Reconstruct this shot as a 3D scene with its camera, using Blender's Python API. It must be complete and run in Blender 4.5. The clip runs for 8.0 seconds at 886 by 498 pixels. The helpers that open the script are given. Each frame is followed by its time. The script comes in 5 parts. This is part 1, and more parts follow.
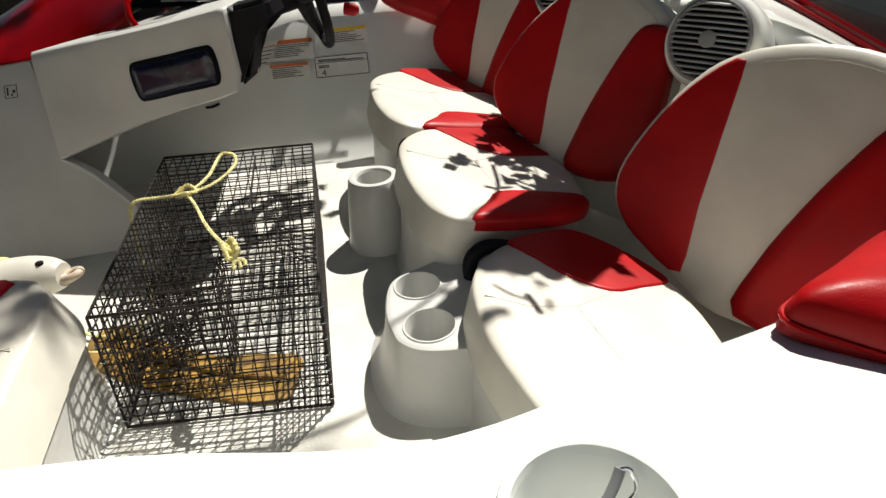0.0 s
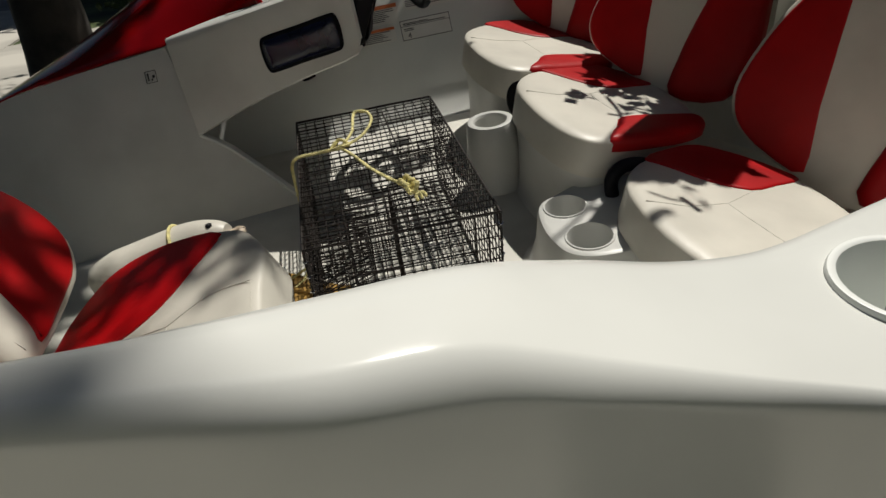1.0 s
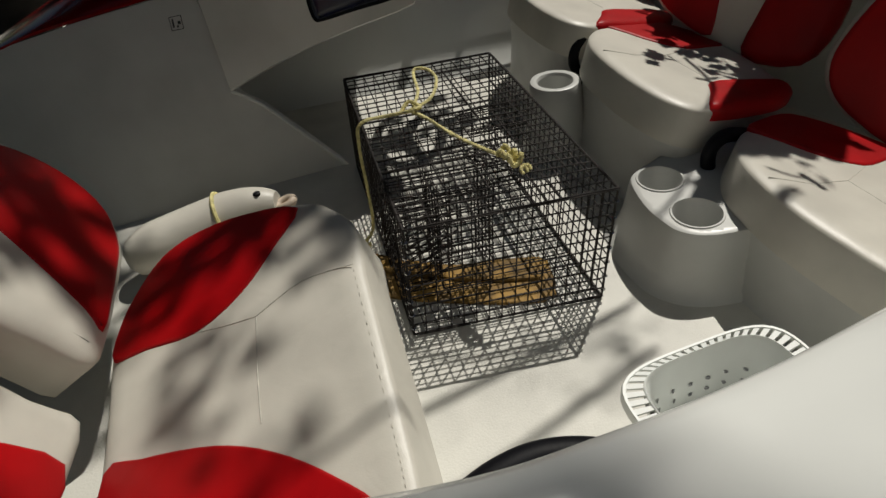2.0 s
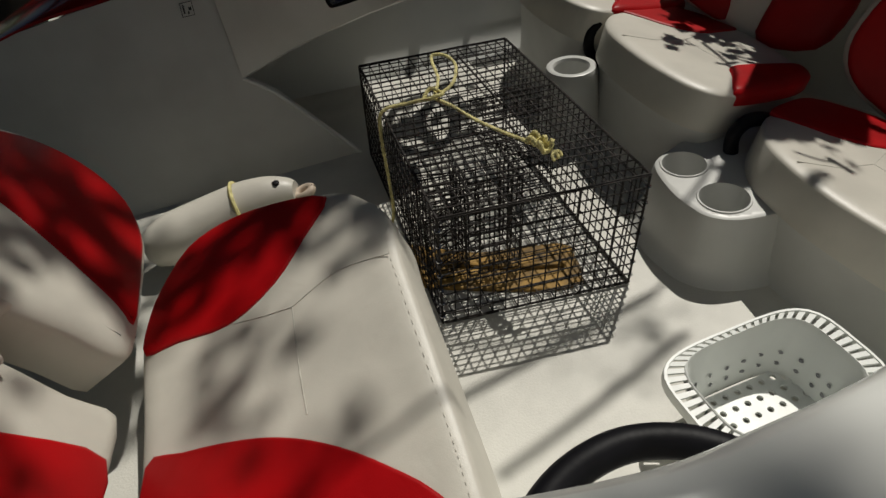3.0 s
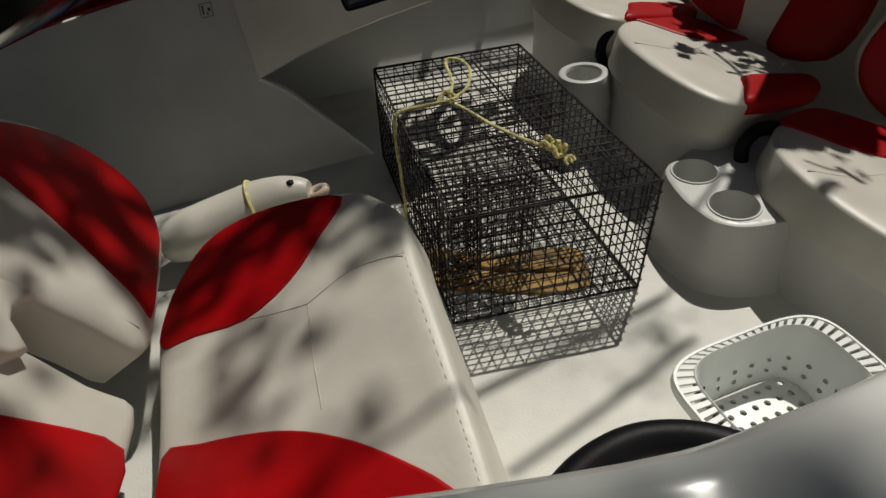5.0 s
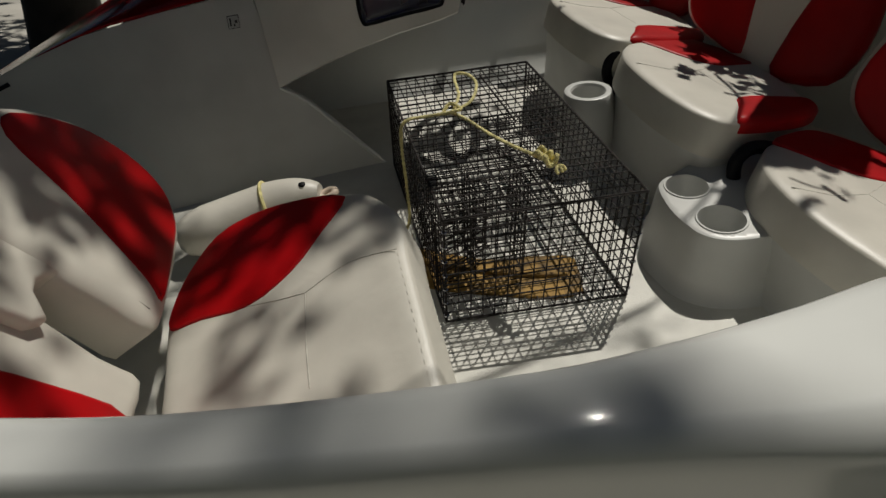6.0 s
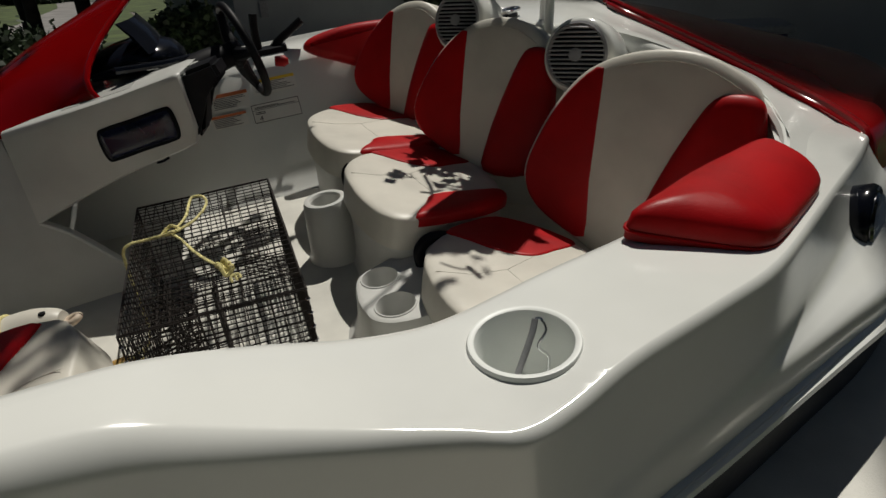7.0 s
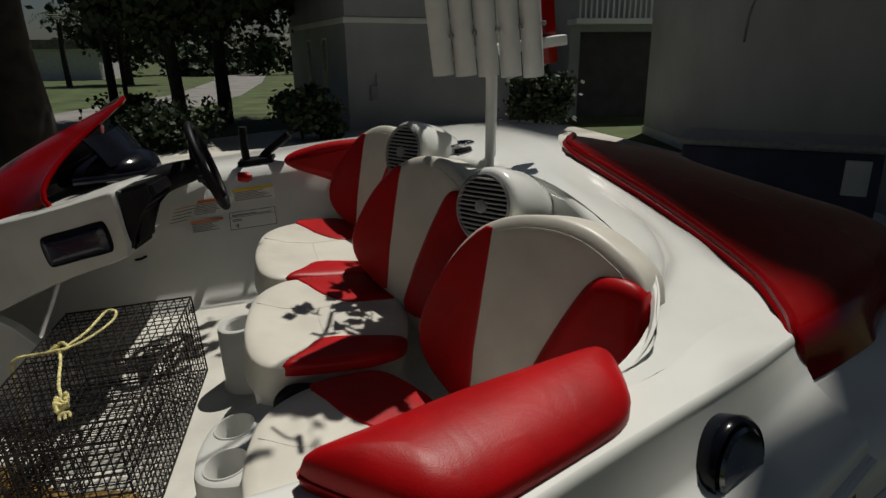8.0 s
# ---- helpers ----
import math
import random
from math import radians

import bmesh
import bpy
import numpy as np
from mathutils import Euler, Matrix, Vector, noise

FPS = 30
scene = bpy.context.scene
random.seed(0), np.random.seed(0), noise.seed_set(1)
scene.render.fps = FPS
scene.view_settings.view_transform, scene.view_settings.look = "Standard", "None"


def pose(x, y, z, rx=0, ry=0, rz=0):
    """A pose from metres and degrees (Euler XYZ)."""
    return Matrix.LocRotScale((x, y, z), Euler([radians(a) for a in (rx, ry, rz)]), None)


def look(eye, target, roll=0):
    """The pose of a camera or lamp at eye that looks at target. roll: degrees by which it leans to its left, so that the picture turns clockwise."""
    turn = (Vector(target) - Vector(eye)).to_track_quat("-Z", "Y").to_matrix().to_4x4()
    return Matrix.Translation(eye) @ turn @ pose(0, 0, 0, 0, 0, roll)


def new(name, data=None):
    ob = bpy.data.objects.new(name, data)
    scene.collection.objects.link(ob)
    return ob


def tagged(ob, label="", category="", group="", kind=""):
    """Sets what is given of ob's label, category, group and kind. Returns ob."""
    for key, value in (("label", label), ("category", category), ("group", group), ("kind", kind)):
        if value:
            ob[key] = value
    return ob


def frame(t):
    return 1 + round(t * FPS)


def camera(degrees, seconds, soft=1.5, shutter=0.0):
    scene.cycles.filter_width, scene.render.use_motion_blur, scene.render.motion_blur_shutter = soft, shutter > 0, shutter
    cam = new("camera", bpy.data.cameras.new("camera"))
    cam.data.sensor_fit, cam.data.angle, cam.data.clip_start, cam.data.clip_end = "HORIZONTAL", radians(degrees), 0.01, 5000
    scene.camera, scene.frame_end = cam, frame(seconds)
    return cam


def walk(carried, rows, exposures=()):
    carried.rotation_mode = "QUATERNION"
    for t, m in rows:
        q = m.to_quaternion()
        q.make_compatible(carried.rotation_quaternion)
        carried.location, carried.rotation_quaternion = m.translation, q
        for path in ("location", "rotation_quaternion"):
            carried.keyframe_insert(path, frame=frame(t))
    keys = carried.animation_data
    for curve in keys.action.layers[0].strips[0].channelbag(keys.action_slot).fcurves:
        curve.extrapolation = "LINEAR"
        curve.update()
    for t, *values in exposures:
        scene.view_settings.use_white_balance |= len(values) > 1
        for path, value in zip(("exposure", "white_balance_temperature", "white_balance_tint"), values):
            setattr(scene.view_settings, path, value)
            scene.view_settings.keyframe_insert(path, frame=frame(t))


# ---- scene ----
cam = camera(72.0, 8.0)
# The boat lies a little bow down on its trailer; all of it, and the path beside it, is given in the boat's own axes:
# u (x) aft, v (y) to starboard, z up.
BOAT = pose(0.3, 1.3, 0.9) @ pose(0, 0, 0, 4.0, -7.0, 0) @ pose(-0.3, -1.3, -0.9)
PATH = [
    (0, (0.5895, 0.3525, 1.8487), (0.7214, 2.0441, 0.7898), -4.59),
    (0.5, (0.4453, 0.2772, 1.8191), (0.4461, 1.9238, 0.6836), -11.55),
    (1, (0.2829, 0.2163, 1.8676), (0.3267, 1.8733, 0.7484), -11.58),
    (1.5, (0.1118, 0.2974, 1.8771), (0.2304, 1.9070, 0.6960), -8.59),
    (2, (0.0165, 0.3796, 1.8942), (0.1684, 1.9177, 0.6247), -9.00),
    (3.5, (-0.0808, 0.4040, 1.9052), (0.1214, 1.9023, 0.5959), -8.19),
    (4, (-0.0873, 0.4056, 1.9046), (0.1210, 1.9081, 0.6010), -7.74),
    (4.5, (-0.0894, 0.4002, 1.9076), (0.1197, 1.9044, 0.6061), -7.92),
    (6, (-0.0365, 0.3034, 1.9165), (0.0703, 1.8715, 0.6798), -7.31),
    (6.5, (0.2397, 0.1879, 1.8993), (0.4020, 1.8360, 0.7779), -6.70),
    (7, (0.5077, 0.0614, 1.9416), (0.8614, 1.7518, 0.9331), -9.39),
    (7.5, (0.8520, 0.1335, 1.9585), (1.1543, 1.9241, 1.1205), -6.31),
    (8, (1.1224, 0.1366, 1.9940), (1.1968, 1.9917, 1.2504), -7.83),
]
EXPOSURES = [(0, 0.55), (0.5, -0.06), (1, -0.3), (2, -0.65), (3.5, -0.8), (4.5, -0.8), (6, -0.8), (6.5, -0.65), (7, -0.6), (8, -0.54)]
walk(cam, [(t, BOAT @ look(eye, target, roll)) for t, eye, target, roll in PATH], EXPOSURES)

# ---- light ----
world = bpy.data.worlds.new("sky")
scene.world = world
world.use_nodes = True
SUN_AZ, SUN_EL = 52.0, 64.0          # azimuth of the sun from +x towards +y
wn = world.node_tree.nodes
sky = wn.new("ShaderNodeTexSky")
sky.sky_type, sky.sun_disc = "NISHITA", False
sky.sun_elevation, sky.sun_rotation = radians(SUN_EL), radians(90 - SUN_AZ)
wn["Background"].inputs["Strength"].default_value = 0.023
world.node_tree.links.new(sky.outputs["Color"], wn["Background"].inputs["Color"])
sun = new("sun", bpy.data.lights.new("sun", "SUN"))
sun.data.energy, sun.data.angle, sun.data.color = 5.0, radians(0.53), (1.0, 0.955, 0.87)
_el, _az = radians(SUN_EL), radians(SUN_AZ)
sun.matrix_world = look((6 * math.cos(_az), 6 * math.sin(_az), 8), (6 * math.cos(_az) - math.cos(_el) * math.cos(_az), 6 * math.sin(_az) - math.cos(_el) * math.sin(_az), 8 - math.sin(_el)))


# ---- materials ----
def material(name, base, rough=0.5, metal=0.0, vary=0.08, scale=6.0, fine=90.0, bump=0.1, coat=0.0, spec=0.5, tint=None, rand=0.0, wrinkle=0.0):
    """A principled surface with variation at two scales and a fine relief."""
    m = bpy.data.materials.new(name)
    m.use_nodes = True
    nt = m.node_tree
    b = nt.nodes["Principled BSDF"]
    b.inputs["Roughness"].default_value, b.inputs["Metallic"].default_value = rough, metal
    b.inputs["Coat Weight"].default_value, b.inputs["Coat Roughness"].default_value = coat, 0.06
    b.inputs["Specular IOR Level"].default_value = spec
    tc = nt.nodes.new("ShaderNodeTexCoord")
    big, small = nt.nodes.new("ShaderNodeTexNoise"), nt.nodes.new("ShaderNodeTexNoise")
    for nd, s, d in ((big, scale, 4.0), (small, fine, 3.0)):
        nd.inputs["Scale"].default_value, nd.inputs["Detail"].default_value = s, d
        nt.links.new(tc.outputs["Object"], nd.inputs["Vector"])
    mix = nt.nodes.new("ShaderNodeMix")
    mix.data_type = "RGBA"
    lo = tint or tuple(c * (1 - 2.2 * vary) for c in base)
    hi = tuple(min(1, c * (1 + vary)) for c in base)
    mix.inputs[6].default_value, mix.inputs[7].default_value = (*lo, 1), (*hi, 1)
    ramp = nt.nodes.new("ShaderNodeMapRange")
    ramp.inputs["From Min"].default_value, ramp.inputs["From Max"].default_value = 0.3, 0.62
    nt.links.new(big.outputs["Fac"], ramp.inputs["Value"])
    nt.links.new(ramp.outputs["Result"], mix.inputs[0])
    out = mix.outputs[2]
    if rand:
        info, hsv = nt.nodes.new("ShaderNodeObjectInfo"), nt.nodes.new("ShaderNodeHueSaturation")
        mr = nt.nodes.new("ShaderNodeMapRange")
        mr.inputs["To Min"].default_value, mr.inputs["To Max"].default_value = 1 - rand, 1 + rand
        nt.links.new(info.outputs["Random"], mr.inputs["Value"])
        nt.links.new(mr.outputs["Result"], hsv.inputs["Value"])
        nt.links.new(out, hsv.inputs["Color"])
        out = hsv.outputs["Color"]
    nt.links.new(out, b.inputs["Base Color"])
    rr = nt.nodes.new("ShaderNodeMapRange")
    rr.inputs["To Min"].default_value, rr.inputs["To Max"].default_value = max(0.02, rough - 0.06), min(1, rough + 0.08)
    nt.links.new(small.outputs["Fac"], rr.inputs["Value"])
    nt.links.new(rr.outputs["Result"], b.inputs["Roughness"])
    if bump:
        bp = nt.nodes.new("ShaderNodeBump")
        bp.inputs["Strength"].default_value, bp.inputs["Distance"].default_value = bump, 0.002
        nt.links.new(small.outputs["Fac"], bp.inputs["Height"])
        nt.links.new(bp.outputs["Normal"], b.inputs["Normal"])
        if wrinkle:
            fold, fb = nt.nodes.new("ShaderNodeTexNoise"), nt.nodes.new("ShaderNodeBump")
            fold.inputs["Scale"].default_value, fold.inputs["Detail"].default_value, fold.inputs["Distortion"].default_value = 11.0, 2.0, 1.2
            fb.inputs["Strength"].default_value, fb.inputs["Distance"].default_value = wrinkle, 0.012
            nt.links.new(tc.outputs["Object"], fold.inputs["Vector"])
            nt.links.new(fold.outputs["Fac"], fb.inputs["Height"])
            nt.links.new(fb.outputs["Normal"], bp.inputs["Normal"])
    return m


GEL = material("white_gelcoat", (0.74, 0.75, 0.715), 0.16, vary=0.03, scale=3, fine=40, bump=0.015, coat=0.3)
# Darker than the hull's white: cockpit shade is partly put into this colour.
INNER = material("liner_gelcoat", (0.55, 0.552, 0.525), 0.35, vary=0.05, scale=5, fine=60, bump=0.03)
NONSKID = material("floor_nonskid", (0.62, 0.608, 0.55), 0.5, vary=0.06, scale=7, fine=260, bump=0.35)
VINYL = material("white_vinyl", (0.59, 0.565, 0.495), 0.42, wrinkle=0.12, vary=0.06, scale=6, fine=420, bump=0.12)
REDV = material("red_vinyl", (0.37, 0.002, 0.004), 0.40, spec=0.22, wrinkle=0.12, vary=0.10, scale=7, fine=420, bump=0.12)
REDG = material("red_gelcoat", (0.20, 0.001, 0.002), 0.14, spec=0.25, vary=0.06, scale=4, fine=50, bump=0.01, coat=0.08)
BLACK = material("black_rubber", (0.006, 0.006, 0.008), 0.5, spec=0.15, vary=0.2, scale=20, fine=160, bump=0.1)
BLACKG = material("black_gloss_plastic", (0.005, 0.006, 0.010), 0.14, spec=0.3, vary=0.2, scale=10, fine=60, bump=0.01)
MATT = material("matt_black_lining", (0.008, 0.008, 0.009), 0.9, spec=0.08, vary=0.2, scale=10, fine=120, bump=0.1)
WIRE = material("dark_coated_wire", (0.016, 0.012, 0.010), 0.6, spec=0.25, vary=0.3, scale=30, fine=200, bump=0.1)
ROPE = material("yellow_rope", (0.68, 0.61, 0.27), 0.7, vary=0.2, scale=60, fine=500, bump=0.6)
WHITEP = material("white_plastic", (0.74, 0.76, 0.73), 0.4, vary=0.04, scale=6, fine=80, bump=0.02)
CHROME = material("chrome", (0.75, 0.75, 0.76), 0.08, metal=1.0, vary=0.03, scale=10, fine=60, bump=0.0)
SMOKED = material("smoked_chrome", (0.16, 0.16, 0.17), 0.12, metal=1.0, vary=0.1, scale=10, fine=60, bump=0.0)
ALU = material("white_painted_pole", (0.72, 0.73, 0.72), 0.3, vary=0.04, scale=10, fine=60, bump=0.01)
NAVY = material("navy_plastic", (0.015, 0.02, 0.06), 0.45, vary=0.15, scale=4, fine=60, bump=0.05)
TAN = material("tan_worn_vinyl", (0.56, 0.46, 0.36), 0.6, vary=0.2, scale=20, fine=100, bump=0.2)
YELLOW = material("weathered_yellow_wood", (0.27, 0.155, 0.03), 0.7, vary=0.38, scale=22, fine=120, bump=0.4)
GRASS = material("lawn", (0.055, 0.078, 0.02), 0.9, vary=0.3, scale=0.6, fine=30, bump=0.6)
CONC = material("driveway_concrete", (0.45, 0.43, 0.38), 0.85, vary=0.14, scale=0.8, fine=40, bump=0.3)
ROADM = material("road_asphalt", (0.20, 0.19, 0.18), 0.9, vary=0.15, scale=0.5, fine=60, bump=0.3)
STUCCO = material("house_stucco", (0.29, 0.30, 0.30), 0.85, vary=0.06, scale=0.7, fine=30, bump=0.3)
BARK = material("bark", (0.026, 0.021, 0.017), 0.9, vary=0.3, scale=5, fine=30, bump=0.8)
LEAF = material("leaves", (0.022, 0.042, 0.012), 0.65, vary=0.3, scale=3, fine=40, bump=0.1)


# ---- helpers for meshes ----
BOAT_THINGS, YARD = [], []


def thing(name, label, category, group="", kind="", boat=True):
    ob = new(name)
    ob.empty_display_size = 0.05
    tagged(ob, label, category, group, kind)
    (BOAT_THINGS if boat else YARD).append(ob)
    return ob


def part(name, bm, mat, parent=None, label="", smooth=True, kind=""):
    me = bpy.data.meshes.new(name)
    bmesh.ops.recalc_face_normals(bm, faces=bm.faces)
    bm.to_mesh(me)
    bm.free()
    me.materials.append(mat)
    if smooth:
        for p in me.polygons:
            p.use_smooth = True
        me.set_sharp_from_angle(angle=radians(42))
    ob = new(name, me)
    ob.parent = parent
    if label:
        ob["label"] = label
    if kind:
        ob["kind"] = kind
    return ob


def structure(name, bm, mat, label, category, boat=True, smooth=True):
    ob = part(name, bm, mat, None, "", smooth)
    tagged(ob, label, category, "", "structure")
    if boat:
        BOAT_THINGS.append(ob)
    return ob


def box(bm, x0, x1, y0, y1, z0, z1, bevel=0.0, seg=2, m=None):
    vs = [bm.verts.new((x, y, z)) for x in (x0, x1) for y in (y0, y1) for z in (z0, z1)]
    fs = [bm.faces.new([vs[i] for i in f]) for f in ((0, 1, 3, 2), (4, 6, 7, 5), (0, 4, 5, 1), (2, 3, 7, 6), (0, 2, 6, 4), (1, 5, 7, 3))]
    es = {e for f in fs for e in f.edges}
    if m is not None:
        for v in vs:
            v.co = m @ v.co
    if bevel:
        bmesh.ops.bevel(bm, geom=list(es), offset=bevel, segments=seg, profile=0.6, affect="EDGES")
    return bm


def loft(bm, rings, closed=True, cap=True):
    """Skin between rings that have the same number of points."""
    vv = [[bm.verts.new(p) for p in r] for r in rings]
    n = len(vv[0])
    for a, b in zip(vv, vv[1:]):
        for i in range(n if closed else n - 1):
            j = (i + 1) % n
            bm.faces.new((a[i], a[j], b[j], b[i]))
    if cap and closed:
        bm.faces.new(vv[0][::-1])
        bm.faces.new(vv[-1])
    return bm


def tube(bm, pts, r, n=6, cap=True):
    """A round bar along a line of points; r may be a list."""
    pts = [Vector(p) for p in pts]
    rings, side = [], None
    for i, p in enumerate(pts):
        d = (pts[min(i + 1, len(pts) - 1)] - pts[max(i - 1, 0)]).normalized()
        if side is None:
            side = d.orthogonal().normalized()
        side = (side - d * side.dot(d)).normalized()
        up = d.cross(side)
        rr = r[i] if isinstance(r, (list, tuple)) else r
        rings.append([p + (side * math.cos(a) + up * math.sin(a)) * rr for a in [2 * math.pi * k / n for k in range(n)]])
    return loft(bm, rings, True, cap)


def smooth_line(pts, n=8):
    """Catmull-Rom through the points."""
    P = [Vector(p) for p in pts]
    out = []
    for i in range(len(P) - 1):
        a, b, c, d = P[max(i - 1, 0)], P[i], P[i + 1], P[min(i + 2, len(P) - 1)]
        for k in range(n):
            t = k / n
            out.append(0.5 * ((2 * b) + (c - a) * t + (2 * a - 5 * b + 4 * c - d) * t * t + (3 * b - a - 3 * c + d) * t ** 3))
    return out + [P[-1]]


def cut_round(bm, c, r, reach=0.2, n=28):
    """Cut a round opening into an upward surface."""
    c = Vector(c)
    dirs = [Vector((math.cos(2 * math.pi * k / n), math.sin(2 * math.pi * k / n), 0)) for k in range(n)]
    near = lambda f: f.normal.z > 0.985 and (f.calc_center_median() - c).length < reach
    bmesh.ops.recalc_face_normals(bm, faces=bm.faces)
    bm.normal_update()
    if sum(f.normal.z for f in bm.faces) < 0:
        bmesh.ops.reverse_faces(bm, faces=bm.faces[:])
        bm.normal_update()
    for d in dirs:
        fs = [f for f in bm.faces if near(f)]
        geom = fs + list({e for f in fs for e in f.edges}) + list({v for f in fs for v in f.verts})
        bmesh.ops.bisect_plane(bm, geom=geom, plane_co=c + d * r, plane_no=d, dist=1e-5)
    gone = [f for f in bm.faces if near(f) and max((f.calc_center_median() - c).dot(d) for d in dirs) < r]
    bmesh.ops.delete(bm, geom=gone, context="FACES")
    return bm


def disc_ring(c, r, n, z, rx=None):
    return [(c[0] + r * math.cos(2 * math.pi * k / n), c[1] + (rx or r) * math.sin(2 * math.pi * k / n), z) for k in range(n)]


def lathe(bm, c, prof, n=32):
    """Turned body round the upright axis through c; prof: radius, height."""
    return loft(bm, [disc_ring(c, r, n, z) for r, z in prof], True, False)


def rounded(pts, n=4):
    """A closed outline, smoothed through its points."""
    P = [Vector((*p, 0)) for p in pts]
    out, m = [], len(P)
    for i in range(m):
        a, b, c, d = P[i - 1], P[i], P[(i + 1) % m], P[(i + 2) % m]
        for k in range(n):
            t = k / n
            q = 0.5 * ((2 * b) + (c - a) * t + (2 * a - 5 * b + 4 * c - d) * t * t + (3 * b - a - 3 * c + d) * t ** 3)
            out.append((q.x, q.y))
    return out


def inset(o, e):
    """The outline moved inwards by e."""
    area = sum(o[i - 1][0] * o[i][1] - o[i][0] * o[i - 1][1] for i in range(len(o)))
    sg = 1 if area > 0 else -1
    out = []
    for i in range(len(o)):
        a, b, c = Vector(o[i - 1]), Vector(o[i]), Vector(o[(i + 1) % len(o)])
        d = (c - a)
        d = d.normalized() if d.length > 1e-9 else Vector((1, 0))
        out.append((b.x - sg * d.y * e, b.y + sg * d.x * e))
    return out


class Plane:
    def __init__(self, o, r, q):
        self.o, self.r, self.q = Vector(o), Vector(r), Vector(q)
        self.n = self.r.cross(self.q).normalized()

    def at(self, a, b, h=0.0):
        return self.o + self.r * a + self.q * b + self.n * h


def drawn_in(o, e, axis):
    """The outline moved by e towards a line inside it, never past it."""
    m, n = Vector(axis[0]), Vector(axis[1])
    out = []
    for q in o:
        q = Vector(q)
        c = m + (n - m) * max(0.0, min(1.0, (q - m).dot(n - m) / (n - m).length_squared))
        d = c - q
        out.append(tuple(q + d * min(1.0, e / max(d.length, 1e-6)) * 0.96))
    return out


def puffy(outline, pl, depth, puff, soft=0.02, bm=None, bottom=True, axis=None):
    """An upholstered or moulded piece on a plane: outline, thickness below it, swell above it."""
    bm = bm or bmesh.new()
    rings = []
    if depth > 0:
        rings.append([pl.at(a, b, -depth) for a, b in outline])
    rings.append([pl.at(a, b, -puff * 0.15) for a, b in outline])
    steps = ((0.05, 0.22), (0.14, 0.42), (0.30, 0.66), (0.50, 0.83), (0.74, 0.95), (1.0, 1.0))
    for e, h in steps:
        rings.append([pl.at(a, b, puff * h) for a, b in (drawn_in(outline, soft * e, axis) if axis else inset(outline, soft * e))])
    vv = [[bm.verts.new(p) for p in r] for r in rings]
    n = len(outline)
    for x, y in zip(vv, vv[1:]):
        for i in range(n):
            bm.faces.new((x[i], x[(i + 1) % n], y[(i + 1) % n], y[i]))
    bm.faces.new(vv[-1])
    if bottom:
        bm.faces.new(vv[0][::-1])
    return bm


# ---- hull and cockpit liner ----
FLOOR = 0.96
HULLD = material("dark_hull_bottom", (0.02, 0.02, 0.024), 0.4, vary=0.2, scale=4, fine=60, bump=0.05)
bm = bmesh.new()
box(bm, -1.5, 1.6, 0.5, 2.75, FLOOR - 0.06, FLOOR)
structure("floor", bm, NONSKID, "white moulded non-skid cockpit floor", "floor")

STN = [  # u, inner edge v, outer edge v, top z, rub rail v, rail z
    (-1.7, 1.05, 0.94, 1.47, 0.90, 1.20), (-1.0, 0.80, 0.72, 1.545, 0.68, 1.27), (-0.4, 0.631, 0.563, 1.599, 0.53, 1.33), (-0.2, 0.567, 0.506, 1.630, 0.475, 1.36), (0.0, 0.528, 0.466, 1.655, 0.43, 1.39), (0.1, 0.538, 0.459, 1.645, 0.422, 1.385), (0.2, 0.562, 0.455, 1.628, 0.42, 1.37),
    (0.3, 0.598, 0.472, 1.602, 0.435, 1.34), (0.4, 0.648, 0.487, 1.546, 0.455, 1.28), (0.5, 0.672, 0.490, 1.500, 0.465, 1.235), (0.58, 0.683, 0.478, 1.479, 0.452, 1.22), (0.64, 0.699, 0.462, 1.469, 0.446, 1.21), (0.70, 0.716, 0.475, 1.467, 0.460, 1.205), (0.80, 0.742, 0.517, 1.467, 0.505, 1.20),
    (0.95, 0.793, 0.571, 1.452, 0.553, 1.195), (1.1, 0.868, 0.637, 1.429, 0.603, 1.19), (1.3, 0.95, 0.770, 1.393, 0.675, 1.17), (1.5, 1.035, 0.91, 1.348, 0.75, 1.15), (1.7, 1.25, 1.05, 1.300, 0.855, 1.14), (1.88, 1.46, 1.19, 1.257, 0.97, 1.13)]



def port_ring(u, vi, vo, z, rv, rz):
    """Section of the port side from the cockpit floor over the gunwale down to the rub rail."""
    w = vi - vo
    fl, d = vo - rv, z - rz
    p = [(vi + 0.12, FLOOR - 0.03), (vi + 0.09, FLOOR + 0.05), (vi + 0.035, z - 0.16), (vi + 0.012, z - 0.05), (vi + 0.002, z - 0.022), (vi - 0.004, z - 0.010), (vi - 0.010, z - 0.003), (vi - min(0.022, w * 0.2), z), (vi - min(0.034, w * 0.30), z + 0.002)]
    p += [(vi - w * f, z + 0.003) for f in (0.36, 0.46, 0.54, 0.64)]
    r = 0.016 + 0.022 * max(0.0, min(1.0, (0.62 - u) / 0.35))      # the outer edge is rounder towards the bow
    r = min(r, w * 0.30)
    p += [(vo - 0.003 + r * (1 - math.sin(a)), z + 0.003 - 1.25 * r * (1 - math.cos(a))) for a in [math.pi / 16 * k for k in range(1, 9)]]
    p += [(vo - 0.004 - fl * f, z - d * g) for f, g in ((0.04, 0.22), (0.08, 0.30), (0.16, 0.48), (0.26, 0.59), (0.45, 0.64), (0.68, 0.672), (0.86, 0.71), (0.94, 0.76), (0.97, 0.84))]
    p += [(rv, rz + 0.004), (rv - 0.012, rz), (rv - 0.013, rz - 0.014), (rv + 0.004, rz - 0.022)]
    return [(u, v, zz) for v, zz in p]


